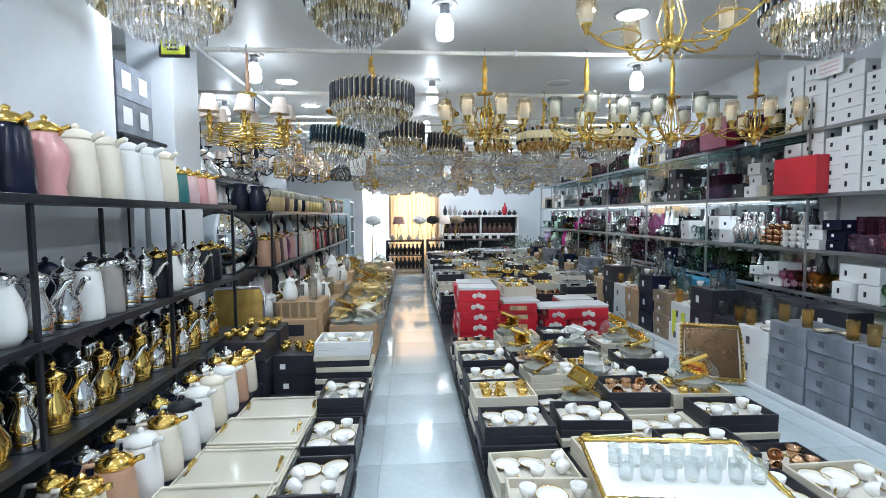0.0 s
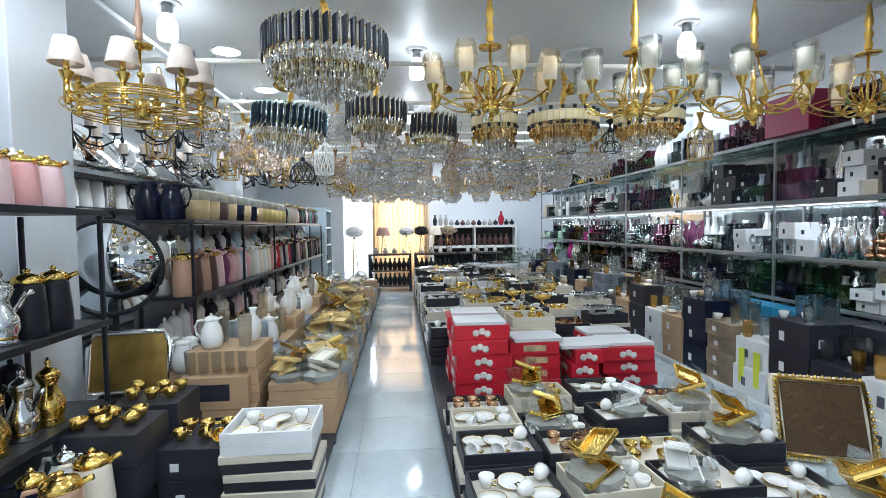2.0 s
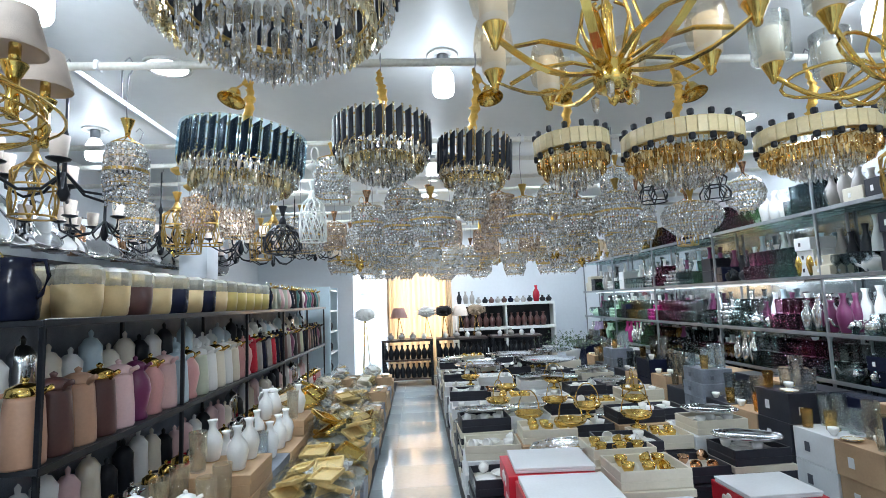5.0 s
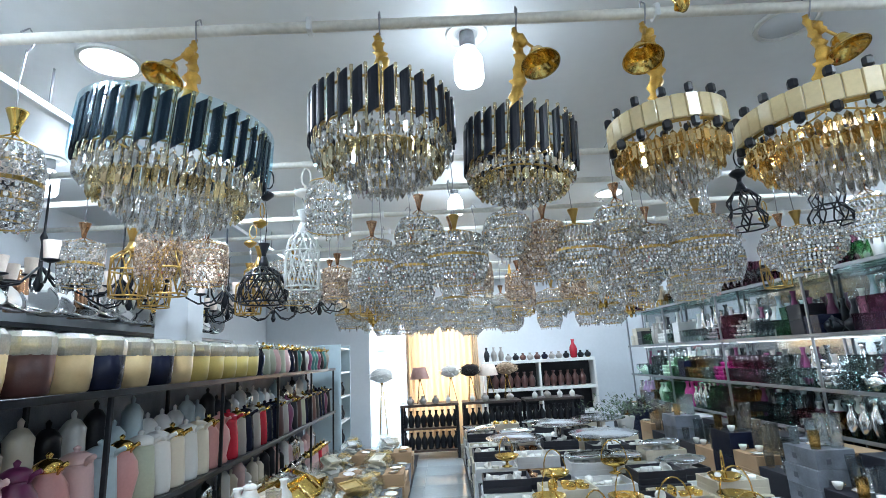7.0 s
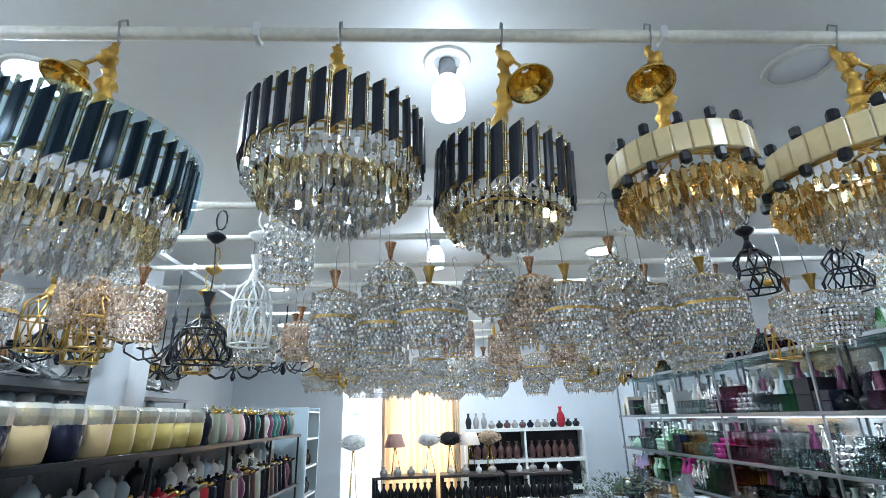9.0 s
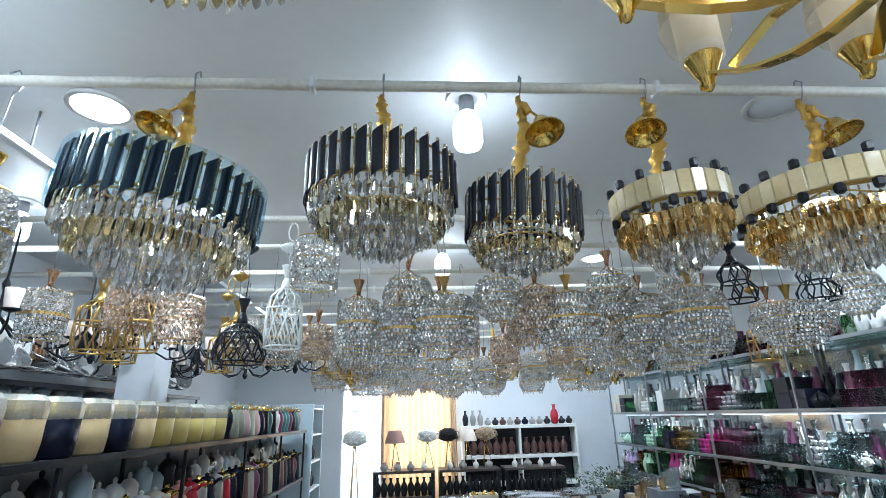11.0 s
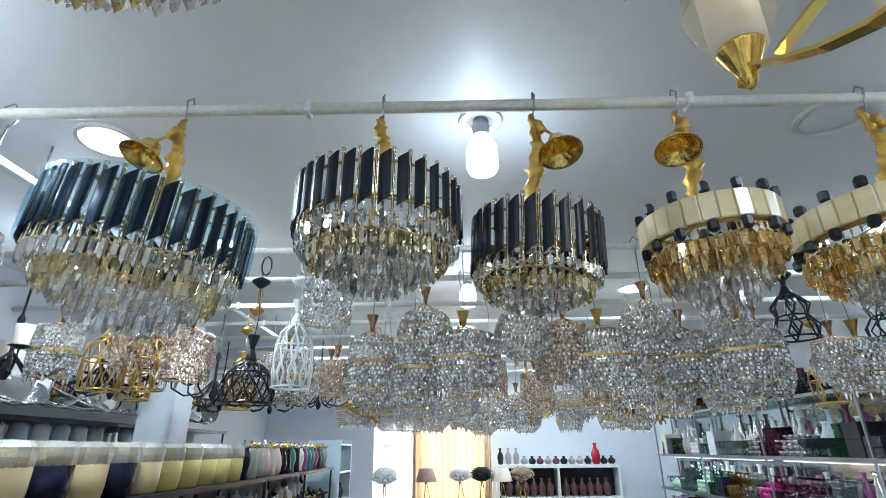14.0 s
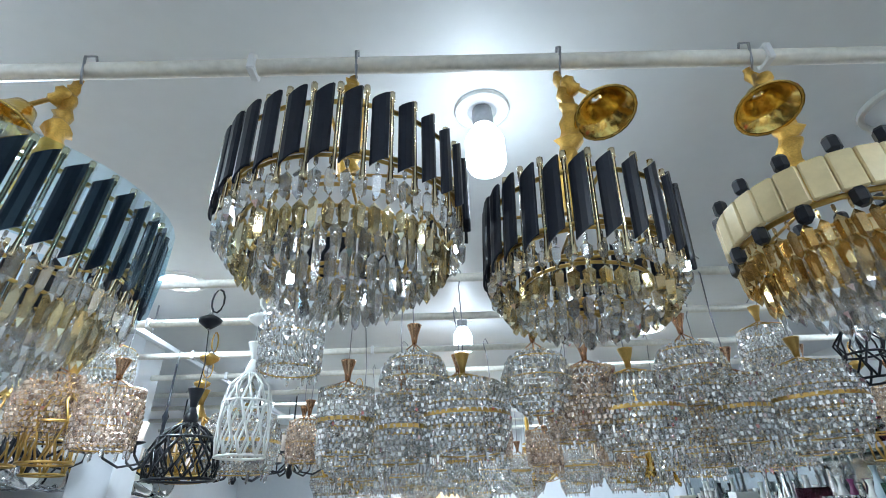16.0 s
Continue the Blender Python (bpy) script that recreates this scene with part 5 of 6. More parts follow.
put("jugcarton", lambda: carton(0.46, 0.26, 0.5, M_CARD, "tall brown cardboard", 1, M_BLKBOX), pose(-1.62, 5.19, 0.004))
for k in range(6):
    put_flask("white", "white", 0.26, 0.072, "round", -1.80 + 0.17 * (k % 3), 5.13 + 0.13 * (k // 3), 0.503)
OPEN = lambda: lowbox(0.44, 0.40, 0.12, M_CARD, "brown cardboard")
for k in range(17):
    yy = 5.05 + 0.42 * k
    for x in (-0.58, -1.08):
        n = 2 + (k % 3 == 0) + (2 if x < -0.8 and k < 9 else 0)
        z = stack("openK" if (k + int(x * 10)) % 3 else "flatblack2", OPEN if (k + int(x * 10)) % 3 else (lambda: lowbox(0.44, 0.40, 0.12, M_GREYBOX, "grey")), x, yy, Z0, 0.12, n)
        for q in range(4):
            w = R.choice([(M_PALEGOLD, "pale gold"), (M_PALEGOLD, "pale gold"), (M_PORCELAIN, "white"), (M_CREAM, "cream"), (M_GOLD, "gilt")])
            px, py = x - 0.11 + 0.22 * (q % 2), yy - 0.1 + 0.2 * (q // 2)
            if x < -0.8 and k < 7:
                pick = R.choice(["vase", "tumbler", "flask", "tumbler"])
                if pick == "flask":
                    put_flask("white", "white", 0.24, 0.07, "round", px, py, z)
                elif pick == "vase":
                    put("vasewhite", lambda: vase("white"), pose(px, py, z))
                else:
                    put(("tumblerT", "clear"), lambda: tumbler("clear", 0.22, 0.05), pose(px, py, z))
            elif k > 8 and q % 2:
                put("saucer", plate, pose(px, py, z, R.uniform(-10, 10), R.uniform(-10, 10)))
            else:
                put(("bundle", w[1]), lambda: wrap_bundle(*w), pose(px, py, z, 0, 0, R.uniform(0, 360)) @ Matrix.Scale(R.uniform(1.0, 1.35) if k < 10 else 1, 4))

# ---- central display ----
M_STRIP = glow("strip_diffuser", (0.95, 0.97, 1.0), 2.2)
CT = thing("display_platform", "long low platform under tea sets and boxes", "platform", pose(1.33, 6.7, 0))
part("deck", Shape().box(0, 0, 0.10, 1.92, 11.6, 0.02), M_DARKSHELF, CT)
for px in (-0.85, 0, 0.85):
    for k in range(7):
        part("foot", Shape().box(px, -5.6 + 1.86 * k, 0.004, 0.06, 0.06, 0.094), M_BLACK, CT)
FR = [("boxB", BOXB, "plates"), ("boxB", BOXB, "cups"), ("boxWc", BOXW, "cups"), ("boxB", BOXB, "bowls"), ("boxB", BOXB, "cups"), ("boxWc", BOXW, "gold")]
for j, yy in enumerate((1.15, 1.55, 1.95, 2.35, 2.78, 3.18, 3.58, 3.98, 4.38, 4.8)):
    for i, xx in enumerate((0.60, 1.04, 1.48, 1.90)):
        n = 2 if 3 < j < 8 and i == 0 else (2 if (i + j) % 3 else 1)
        key, mk, what = FR[(i * 2 + j) % 6] if j > 3 or i else ("boxWc", BOXW, "cups" if j % 2 else "plates")
        z = stack("striped" if (i + j) % 2 else "flatblack", STR if (i + j) % 2 else STRB, xx, yy, Z0, 0.09 if (i + j) % 2 else 0.08, n)
        put(key, mk, pose(xx, yy, z, 0, 0, R.uniform(-5, 5)))
        fill(xx, yy, z + 0.06, 0.35, 0.25, what)
        if R.random() < 0.35 and j > 4:
            put(("bundle", "gilt" if i % 2 else "white"), lambda: wrap_bundle(*((M_GOLD, "gilt") if i % 2 else (M_PORCELAIN, "white"))), pose(xx + R.uniform(-0.1, 0.1), yy + R.uniform(-0.05, 0.05), z + 0.10, 0, 0, R.uniform(0, 360)))
# the large glass-topped tray with tumblers
gt = thing("rope_tray", "large pale serving tray with a gilt rope rim", "tray", pose(1.10, 1.93, 0.47, 3, 0, -8))
part("panel", Shape().box(0, 0, 0, 0.68, 0.44, 0.012, e=0.004), M_WHITE, gt)
part("rim", Shape().tube([(x, y, 0.022 + 0.003 * (k % 2)) for k, (x, y) in enumerate([(-0.35 + 0.7 * t / 30, -0.23) for t in range(30)] + [(0.35, -0.23 + 0.46 * t / 20) for t in range(20)] + [(0.35 - 0.7 * t / 30, 0.23) for t in range(30)] + [(-0.35, 0.23 - 0.46 * t / 20) for t in range(20)])], 0.011, 6, closed=True), M_GOLD, gt)
for k in range(14):
    put("glassS", lambda: tumbler("clear", 0.085, 0.032), pose(0.86 + 0.085 * (k % 7), 1.88 + 0.11 * (k // 7) - 0.012 * (k % 7), 0.487))
# leaning bronze tray in the side aisle
lt = thing("leaning_tray", "bronze panel tray with gilt scalloped frame leaning upright", "tray", pose(2.74, 4.25, 0.02, -24, 0, -24))
part("panel", Shape().box(0, 0, 0.05, 0.44, 0.014, 0.44), mat("bronze_panel", (0.13, 0.075, 0.035), 0.22, 0.7, vary=0.3, scale=4), lt)
part("back", Shape().box(0, 0.035, 0.0, 0.56, 0.05, 0.54, e=0.02), M_CREAM, lt)
part("frame", Shape().tube([(-0.24, -0.01, 0.03), (0.24, -0.01, 0.03), (0.24, -0.01, 0.51), (-0.24, -0.01, 0.51)], 0.02, 8, closed=True), M_GOLDDULL, lt)
bead = Shape().lathe([(0.004, -0.014), (0.014, 0), (0.004, 0.014)], 8).mesh("bead", M_GOLD)
for k in range(12):
    for s in (-1, 1):
        part("bead", bead, M_GOLD, lt, m=pose(s * 0.255, -0.02, 0.05 + 0.04 * k))
        part("bead", bead, M_GOLD, lt, m=pose(-0.22 + 0.04 * k, -0.02, 0.27 + s * 0.255))
# red boxes
REDP = mat("cup_print", (0.78, 0.74, 0.70), 0.5, vary=0.2, scale=30)
TANP = mat("photo_print", (0.55, 0.42, 0.24), 0.5, vary=0.5, scale=40)
RB = lambda: carton(0.46, 0.36, 0.118, M_REDBOX, "glossy red", 2, REDP, cups=True)
RW = lambda: carton(0.42, 0.34, 0.105, M_REDBOX, "red with a pictured panel", 1, TANP)
RS = lambda: carton(0.24, 0.36, 0.118, M_REDBOX, "small glossy red", 2, REDP, cups=True)
for x, y, n, key, mk, h in ((0.76, 5.62, 5, "RB", RB, 0.13), (1.26, 5.68, 4, "RW", RW, 0.11), (1.66, 5.66, 3, "RS", RS, 0.11), (2.08, 5.70, 3, "RB", RB, 0.11), (0.78, 6.05, 5, "RB", RB, 0.13), (2.06, 6.12, 3, "RB", RB, 0.12)):
    z = stack(key, mk, x, y, Z0, 0.118 if key != "RW" else 0.105, n, jit=0.035)
    put("filmsheet", lambda: lowbox(0.42, 0.32, 0.03, M_WHTBOX, "white"), pose(x, y, z, 0, 0, R.uniform(-3, 3)))
for y in (6.1, 6.5):
    z = stack("striped", STR, 1.34, y, Z0, 0.09, 5)
    put("boxWc", BOXW, pose(1.34, y, z)), fill(1.34, y, z + 0.06, 0.34, 0.25, "gold")
# rows beyond the red boxes
for j in range(14):
    yy = 6.62 + 0.42 * j
    for i, xx in enumerate((0.60, 1.02, 1.45, 1.88, 2.30)):
        key, mk, what = FR[(i * 3 + j * 2) % 6] if R.random() < 0.9 else ("boxW", BOXWW, "plates")
        n = 3 + (i + j) % 3
        kk = (i + 2 * j) % 4 if (i + j) % 3 else 1
        z = stack(*[("striped", STR), ("flatblack", STRB), ("flatwhite", lambda: lowbox(0.42, 0.34, 0.09, M_WHTBOX, "white")), ("openK2", lambda: lowbox(0.42, 0.36, 0.09, M_CARD, "brown"))][kk], xx, yy, Z0, 0.09, n)
        put(key, mk, pose(xx, yy, z, 0, 0, R.uniform(-3, 3)))
        fill(xx, yy, z + 0.06, 0.34, 0.24, what, True)
        if R.random() < 0.3:
            put("silvertray2", lambda: tray(0.46, 0.30, M_SILVER, "small silver"), pose(xx, yy, z + 0.135, R.uniform(-5, 5), R.uniform(-5, 5), R.uniform(-20, 20)))


def gilt_stand():
    o = thing("gilt_stand", "gilt wire basket stand with looped handle", "stand", pose(0, 0, 0), "gilt stands")
    part("bowl", Shape().lathe([(0.05, 0), (0.055, 0.006), (0.015, 0.02), (0.015, 0.05), (0.1, 0.08), (0.12, 0.11), (0.117, 0.11), (0.08, 0.08)], 16), M_GOLD, o)
    part("handle", Shape().tube([(0.11 * math.cos(a), 0, 0.11 + 0.17 * math.sin(a)) for a in [i * math.pi / 10 for i in range(11)]], 0.005, 6), M_GOLD, o)
    return o


for x, y in ((0.95, 7.3), (1.2, 7.0), (1.5, 7.5), (1.75, 7.1), (1.3, 7.8), (0.8, 7.9), (2.0, 7.7), (2.2, 8.2), (1.0, 8.6), (1.6, 8.9), (0.7, 9.4)):
    put("gilt_stand", gilt_stand, pose(x, y, 0.60, 0, 0, R.uniform(0, 180)))
for x, y, z in ((1.65, 9.3, 0.86), (1.5, 10.6, 0.80), (2.1, 10.9, 0.8), (0.9, 10.2, 0.72)):
    cs = thing("pedestal_tray", "large silver tray raised on a pedestal", "tray", pose(x, y, 0.5), "pedestal trays")
    part("pedestal", Shape().lathe([(0.12, 0), (0.12, 0.01), (0.03, 0.04), (0.03, z - 0.52), (0.08, z - 0.5)], 16), M_SILVER, cs)
    part("dish", Shape().lathe([(0.26, z - 0.5), (0.33, z - 0.48), (0.335, z - 0.474), (0.26, z - 0.492), (0.01, z - 0.494)], 40), M_SILVER, cs)

# ---- glassware wall ----
GX0, GX1 = 3.62, 3.96
shelf_unit("glass_shelf", "tall shelving with glass shelves full of glassware", GX0, GX1, 1.2, 13.6, (0.42, 0.82, 1.22, 1.72, 2.30), 9, M_SHELFGLASS, top=2.62)
y = 1.3
while y < 13.4:
    blk = R.random()
    span = R.uniform(0.2, 0.45)
    for z in (0.42, 0.82, 1.22, 1.72, 2.30):
        mode = R.choice(["glass", "glass", "vase", "boxes", "teapot", "goblet", "glass", "goblet"] + (["bowls"] if 1 < z < 2 else [])) if y > 4.5 or z < 1.7 else "whitebox"
        tint = R.choice(["clear", "clear", "clear", "smoke", "amber", "pink", "pink", "green"])
        col = R.choice(["white", "black", "plum", "mint", "silver", "gold", "white", "silver", "grey", "white", "silver", "magenta", "lilac", "white", "copper", "navy"])
        yy = y
        while yy < min(y + span, 13.45):
            if mode in ("glass", "goblet"):
                hh = 0.17 if mode == "goblet" else 0.15
                if yy < 8:
                    put(("sg", tint, mode, hh), lambda: tumbler(tint, hh, 0.042, mode == "goblet"), pose(GX0 + 0.06, yy, z))
                else:
                    heap(f"{tint}_glassware", f"rows of {tint} glasses crowded on the shelves", "glassware", TINTED[tint], Shape().lathe(glass_profile(hh, 0.042, mode == "goblet"), 9), pose(GX0 + 0.06, yy, z))
                for q in range(2):
                    for u in range(2 if mode == "glass" else 1):
                        heap(f"{tint}_glassware", f"rows of {tint} glasses crowded on the shelves", "glassware", TINTED[tint], Shape().lathe(glass_profile(hh, 0.042, mode == "goblet"), 9), pose(GX0 + 0.15 + 0.095 * q, yy + 0.02, z + u * hh * 0.98))
                yy += 0.095
            elif mode == "vase":
                hh = R.choice([0.28, 0.34])
                put(("sv", col, hh), lambda: vase(col, hh, 0.06), pose(GX0 + 0.09, yy, z))
                put(("sv", col, hh), lambda: vase(col, hh, 0.06), pose(GX0 + 0.24, yy + 0.04, z))
                yy += 0.135
            elif mode == "teapot":
                put(("stp", col), lambda: teapot(col), pose(GX0 + 0.13, yy + 0.06, z, 0, 0, R.uniform(100, 260)))
                yy += 0.25
            elif mode == "bowls":
                put(("sc", col), lambda: cup(COLORS[col], col, False), pose(GX0 + 0.07, yy, z, 0, 0, R.uniform(0, 360)))
                for q in range(3):
                    for u in range(4 if q else 2):
                        heap(f"{col}_cups", f"stacked {col} cups and bowls on the shelves", "cups", COLORS[col], C_SHAPE, pose(GX0 + 0.08 + 0.09 * q, yy + 0.01, z + 0.054 * (u + (0 if q else 1)), 0, 0, R.uniform(0, 360)))
                yy += 0.1
            else:
                bm, w = R.choice([(M_WHTBOX, "white"), (M_BLKBOX, "black"), (M_WHTBOX, "white"), (M_CREAMBOX, "cream"), (M_NAVY, "navy"), (M_WHTBOX, "white")]) if mode == "boxes" else (M_WHTBOX, "white")
                hh = R.choice([0.09, 0.12, 0.15])
                if yy > 7.5:
                    for u in range(2 if z < 2 else 1):
                        far_box(f"far_{w.split()[0]}_shelf_boxes", f"{w} boxes on the far glass shelves", bm, 0.26, 0.19, hh, pose(GX0 + 0.15, yy + 0.1, z + hh * u))
                    yy += 0.21
                    continue
                for u in range(R.choice((1, 2, 3)) if z < 2 and mode == "boxes" else (4 if mode == "whitebox" else 1)):
                    if hh * (u + 1) < (0.36 if z < 1.3 else 0.62):
                        put(("sb", w, hh), lambda: carton(0.26, 0.19, hh, bm, w, 2, M_BLKBOX if bm is M_WHTBOX else M_PRINT), pose(GX0 + 0.15 + (0 if mode == "whitebox" else R.uniform(-0.03, 0.05)), yy + 0.1, z + hh * u, 0, 0, 0))
                yy += 0.21
    y += span
# a second, darker row deep on the shelves, and tall glass on the cartons below
DEEP = Shape().lathe([(0.04, 0), (0.055, 0.08), (0.05, 0.17), (0.022, 0.24), (0.02, 0.27), (0.032, 0.30)], 9)
JAR = Shape().lathe(glass_profile(0.26, 0.055, False), 10)
for z, hi in ((0.42, 1.0), (0.82, 1.0), (1.22, 1.3), (1.72, 1.5), (2.30, 0.9)):
    y = 4.4
    while y < 13.4:
        c = R.choice(["black", "white", "silver", "plum", "silver", "white", "grey", "sky", "white", "black"])
        heap(f"{c}_deep_shelf_ware", f"{c} vases and pots deep on the glass shelves", "shelf ware", COLORS[c], DEEP, pose(GX0 + 0.285, y, z) @ Matrix.Diagonal((1, 1, hi * R.uniform(0.6, 1.1), 1)))
        y += R.uniform(0.09, 0.15)
# assumed reflector, added to double the goods and darken the wall behind
M_BACKGLASS = mat("smoked_back_glass", (0.42, 0.46, 0.47), 0.10, 0.9, vary=0.25, scale=3, bump=0.04)
solid("back_glass", Shape().box(3.985, 9.1, 0.40, 0.012, 9.0, 1.88), M_BACKGLASS, "smoky mirrored panel added behind the glass shelves", "panel", kind="structure")
for ly in (6.2, 9.0, 11.8):
    ls = thing("shelf_light", "white strip light under a glass shelf", "strip light", pose(3.72, ly, 1.672), "shelf strip lights")
    part("channel", Shape().box(0, 0, 0.004, 0.09, 2.5, 0.018), M_WHITE, ls)
    part("diffuser", Shape().box(0, 0, -0.002, 0.08, 2.48, 0.006), M_STRIP, ls)
# big things on the upper shelf
for y, c, w in ((4.35, M_REDBOX, "deep red"), (5.6, mat("wine_card", (0.22, 0.01, 0.05), 0.4), "wine red")):
    put(("gbag", w), lambda: carton(0.3, 0.5, 0.34, c, w, 0), pose(GX0 + 0.05, y, 1.72 if y < 5 else 2.30))
# boxes on the floor along the glassware wall
M_GREYP = mat("slate_print", (0.09, 0.10, 0.13), 0.5, vary=0.3, scale=20)
LED = thing("floor_ledge", "low pale ledge under the boxed glassware", "ledge", pose(3.30, 7.3, 0))
part("step", Shape().box(0, 0, 0.004, 0.60, 12.4, 0.05), M_WALL, LED)
SPEC = [("grey printed", M_GREYBOX, None), ("white", M_WHTBOX, None), ("white and lime", M_WHTBOX, M_YELLOW), ("black printed", M_BLKBOX, None), ("brown printed", mat("kraft_print", (0.24, 0.18, 0.12), 0.6, vary=0.4, scale=16), None), ("navy printed", M_NAVY, None), ("white", M_WHTBOX, None), ("brown cardboard", M_CARD, None)]
for j in range(30):
    yy = 1.35 + 0.40 * j
    w, bm, band = SPEC[0] if j < 7 else (SPEC[[1, 3, 3, 2, 4, 5, 7][(j - 7) % 7]] if j < 16 else SPEC[[0, 3, 4, 5, 7, 3][j % 6]])
    hh = 0.15 if bm in (M_GREYBOX,) else (0.14 if w == "brown printed" else 0.24)
    n = 4 if hh < 0.2 else 2
    for u in range(n + (j % 3 == 0 and j > 7)):
        if j > 18:
            far_box(f"far_{w.split()[0]}_cartons", f"{w} cartons stacked far along the ledge", bm, 0.32, 0.385, hh, pose(3.19, yy, 0.056 + hh * u))
            continue
        put(("fb", w, hh), lambda: carton(0.32, 0.385, hh, bm, w, 2, M_GREYP if bm in (M_GREYBOX, M_WHTBOX) else M_WHTBOX, None), pose(3.19 + R.uniform(-0.012, 0.012), yy, 0.056 + hh * u))
    top = 0.056 + hh * (n + (j % 3 == 0 and j > 7))
    if w == "white and lime":
        for q in (-0.09, 0.09):
            solid("lime_strip", Shape().box(3.022, yy + q, 0.15, 0.008, 0.07, 0.30), M_YELLOW, "lime printed strip on a white carton", "label")
    for q in range(3 if j > 6 else 0):
        heap("ledge_jars", "tall clear glass jars crowded on the cartons", "glassware", TINTED["clear"], JAR, pose(3.27, yy - 0.13 + 0.13 * q, top) @ Matrix.Diagonal((1, 1, R.uniform(0.6, 1.15), 1)))
    for q in range(3):
        pick = R.choice(["glass", "cup", "plate", "amber"])
        xx, y2 = 3.1 + 0.09 * (q % 2), yy - 0.12 + 0.12 * q
        if pick == "plate":
            put("saucer", plate, pose(xx, y2, top, R.uniform(-5, 5)))
        elif pick == "cup":
            put("cup", cup, pose(xx, y2, top))
        else:
            put(("floorglass", pick), lambda: tumbler("clear" if pick == "glass" else "amber", 0.14, 0.042), pose(xx, y2, top))
    # second row against the shelf
    if j > 5:
        w2, bm2, _ = R.choice(SPEC[:1] + SPEC[3:]) if not 10 <= j <= 12 else ("bright blue", M_BLUEBOX, None)
        for u in range(3):
            if j > 12:
                far_box(f"far_{w2.split()[0]}_cartons", f"{w2} cartons stacked far along the ledge", bm2, 0.22, 0.385, 0.24, pose(3.475, yy, 0.056 + 0.24 * u))
                continue
            put(("fb2", w2), lambda: carton(0.22, 0.385, 0.24, bm2, w2, 2, M_PRINT), pose(3.475, yy, 0.056 + 0.24 * u))

# ---- far end ----
# curtain before the window
def folds(x0, x1, z0, z1, depth, n, material, name, parent, y0=0):
    s, cols = Shape(), n * 8
    vs = []
    for z in (z0, z0 + (z1 - z0) * 0.5, z1):
        for k in range(cols + 1):
            t = k / cols
            vs.append((x0 + (x1 - x0) * t, y0 + depth * math.sin(t * n * 2 * math.pi) * (1.15 - 0.3 * (z - z0) / (z1 - z0)) + 0.3 * depth * math.sin(t * n * 5.1), z))
    back = [(x, y + 0.006, z) for x, y, z in vs]
    w = cols + 1
    fs = []
    for r in range(2):
        for k in range(cols):
            a = r * w + k
            fs += [(a, a + 1, a + w + 1, a + w), (3 * w + a, 3 * w + a + w, 3 * w + a + w + 1, 3 * w + a + 1)]
    s.add(vs + back, fs, None, True)
    return part(name, s, material, parent)


M_SHEER = bpy.data.materials.new("sheer_curtain")
M_SHEER.use_nodes = True
_n, _l = M_SHEER.node_tree.nodes, M_SHEER.node_tree.links
_tr, _df, _mx = _n.new("ShaderNodeBsdfTranslucent"), _n.new("ShaderNodeBsdfDiffuse"), _n.new("ShaderNodeMixShader")
_tr.inputs[0].default_value = (0.95, 0.80, 0.60, 1)
_tx = _n.new("ShaderNodeTexNoise")
_tx.inputs["Scale"].default_value = 60
_rp = _n.new("ShaderNodeValToRGB")
_rp.color_ramp.elements[0].color, _rp.color_ramp.elements[1].color = (0.70, 0.55, 0.38, 1), (0.90, 0.76, 0.58, 1)
_l.new(_tx.outputs[0], _rp.inputs[0]), _l.new(_rp.outputs[0], _df.inputs[0])
_mx.inputs[0].default_value = 0.4
_l.new(_tr.outputs[0], _mx.inputs[1]), _l.new(_df.outputs[0], _mx.inputs[2]), _l.new(_mx.outputs[0], _n["Material Output"].inputs[0])
cu = thing("curtain", "long warm cream curtain lit by the window behind", "curtain", pose(0, 14.46, 0))
folds(-0.58, 0.80, 0.02, 2.75, 0.03, 12, M_SHEER, "sheer", cu)
folds(0.74, 0.86, 0.02, 2.75, 0.03, 3, M_CURTAIN, "side_drape", cu, -0.07)
folds(-0.60, -0.54, 0.02, 2.75, 0.02, 2, M_CURTAIN, "side_drape", cu, -0.06)
part("rod", Shape().tube([(-0.7, 0, 2.76), (0.95, 0, 2.76)], 0.014, 8), M_GOLDDULL, cu)
win = thing("window_1", "tall bright window behind the curtain", "window", pose(0.17, 14.7, 0.5), kind="structure")
for px, pz, w, h in ((-0.625, 0, 0.05, 2.2), (0.625, 0, 0.05, 2.2), (0, 0, 1.2, 0.05), (0, 2.15, 1.2, 0.05), (0, 0.05, 0.04, 2.1)):
    part("frame", Shape().box(px, 0, pz, w, 0.06, h), M_WHITE, win)
# back shelves
bs = thing("back_shelf", "white wall shelves with dark vases at the back", "shelf", pose(2.05, 14.4, 0))
for z in (0.55, 1.02, 1.55):
    part("shelf", Shape().box(0, 0, z - 0.06, 2.2, 0.36, 0.06), M_WHITE, bs)
part("back", Shape().box(0, 0.185, 0.3, 2.2, 0.01, 1.2), M_BLACK, bs)
for px in (-1.09, 0, 1.09):
    part("upright", Shape().box(px, 0, 0.004, 0.04, 0.34, 1.49), M_WHITE, bs)
x = 1.02
while x < 3.1:
    c = R.choice(["grey", "black", "black", "navy", "brown"])
    put(("sv", c, 0.28 if x < 1.4 else 0.14), lambda: vase(c, 0.28 if x < 1.4 else 0.14, 0.07), pose(x, 14.32, 1.55))
    if 0.08 < abs(x - 2.05) < 0.98:
        put(("sv", "brown", 0.3), lambda: vase(R.choice(["brown"]), 0.3, 0.07), pose(x, 14.34, 1.02))
    x += 0.145
put(("sv", "red", 0.4), lambda: vase("red", 0.36, 0.08), pose(2.75, 14.25, 1.55))
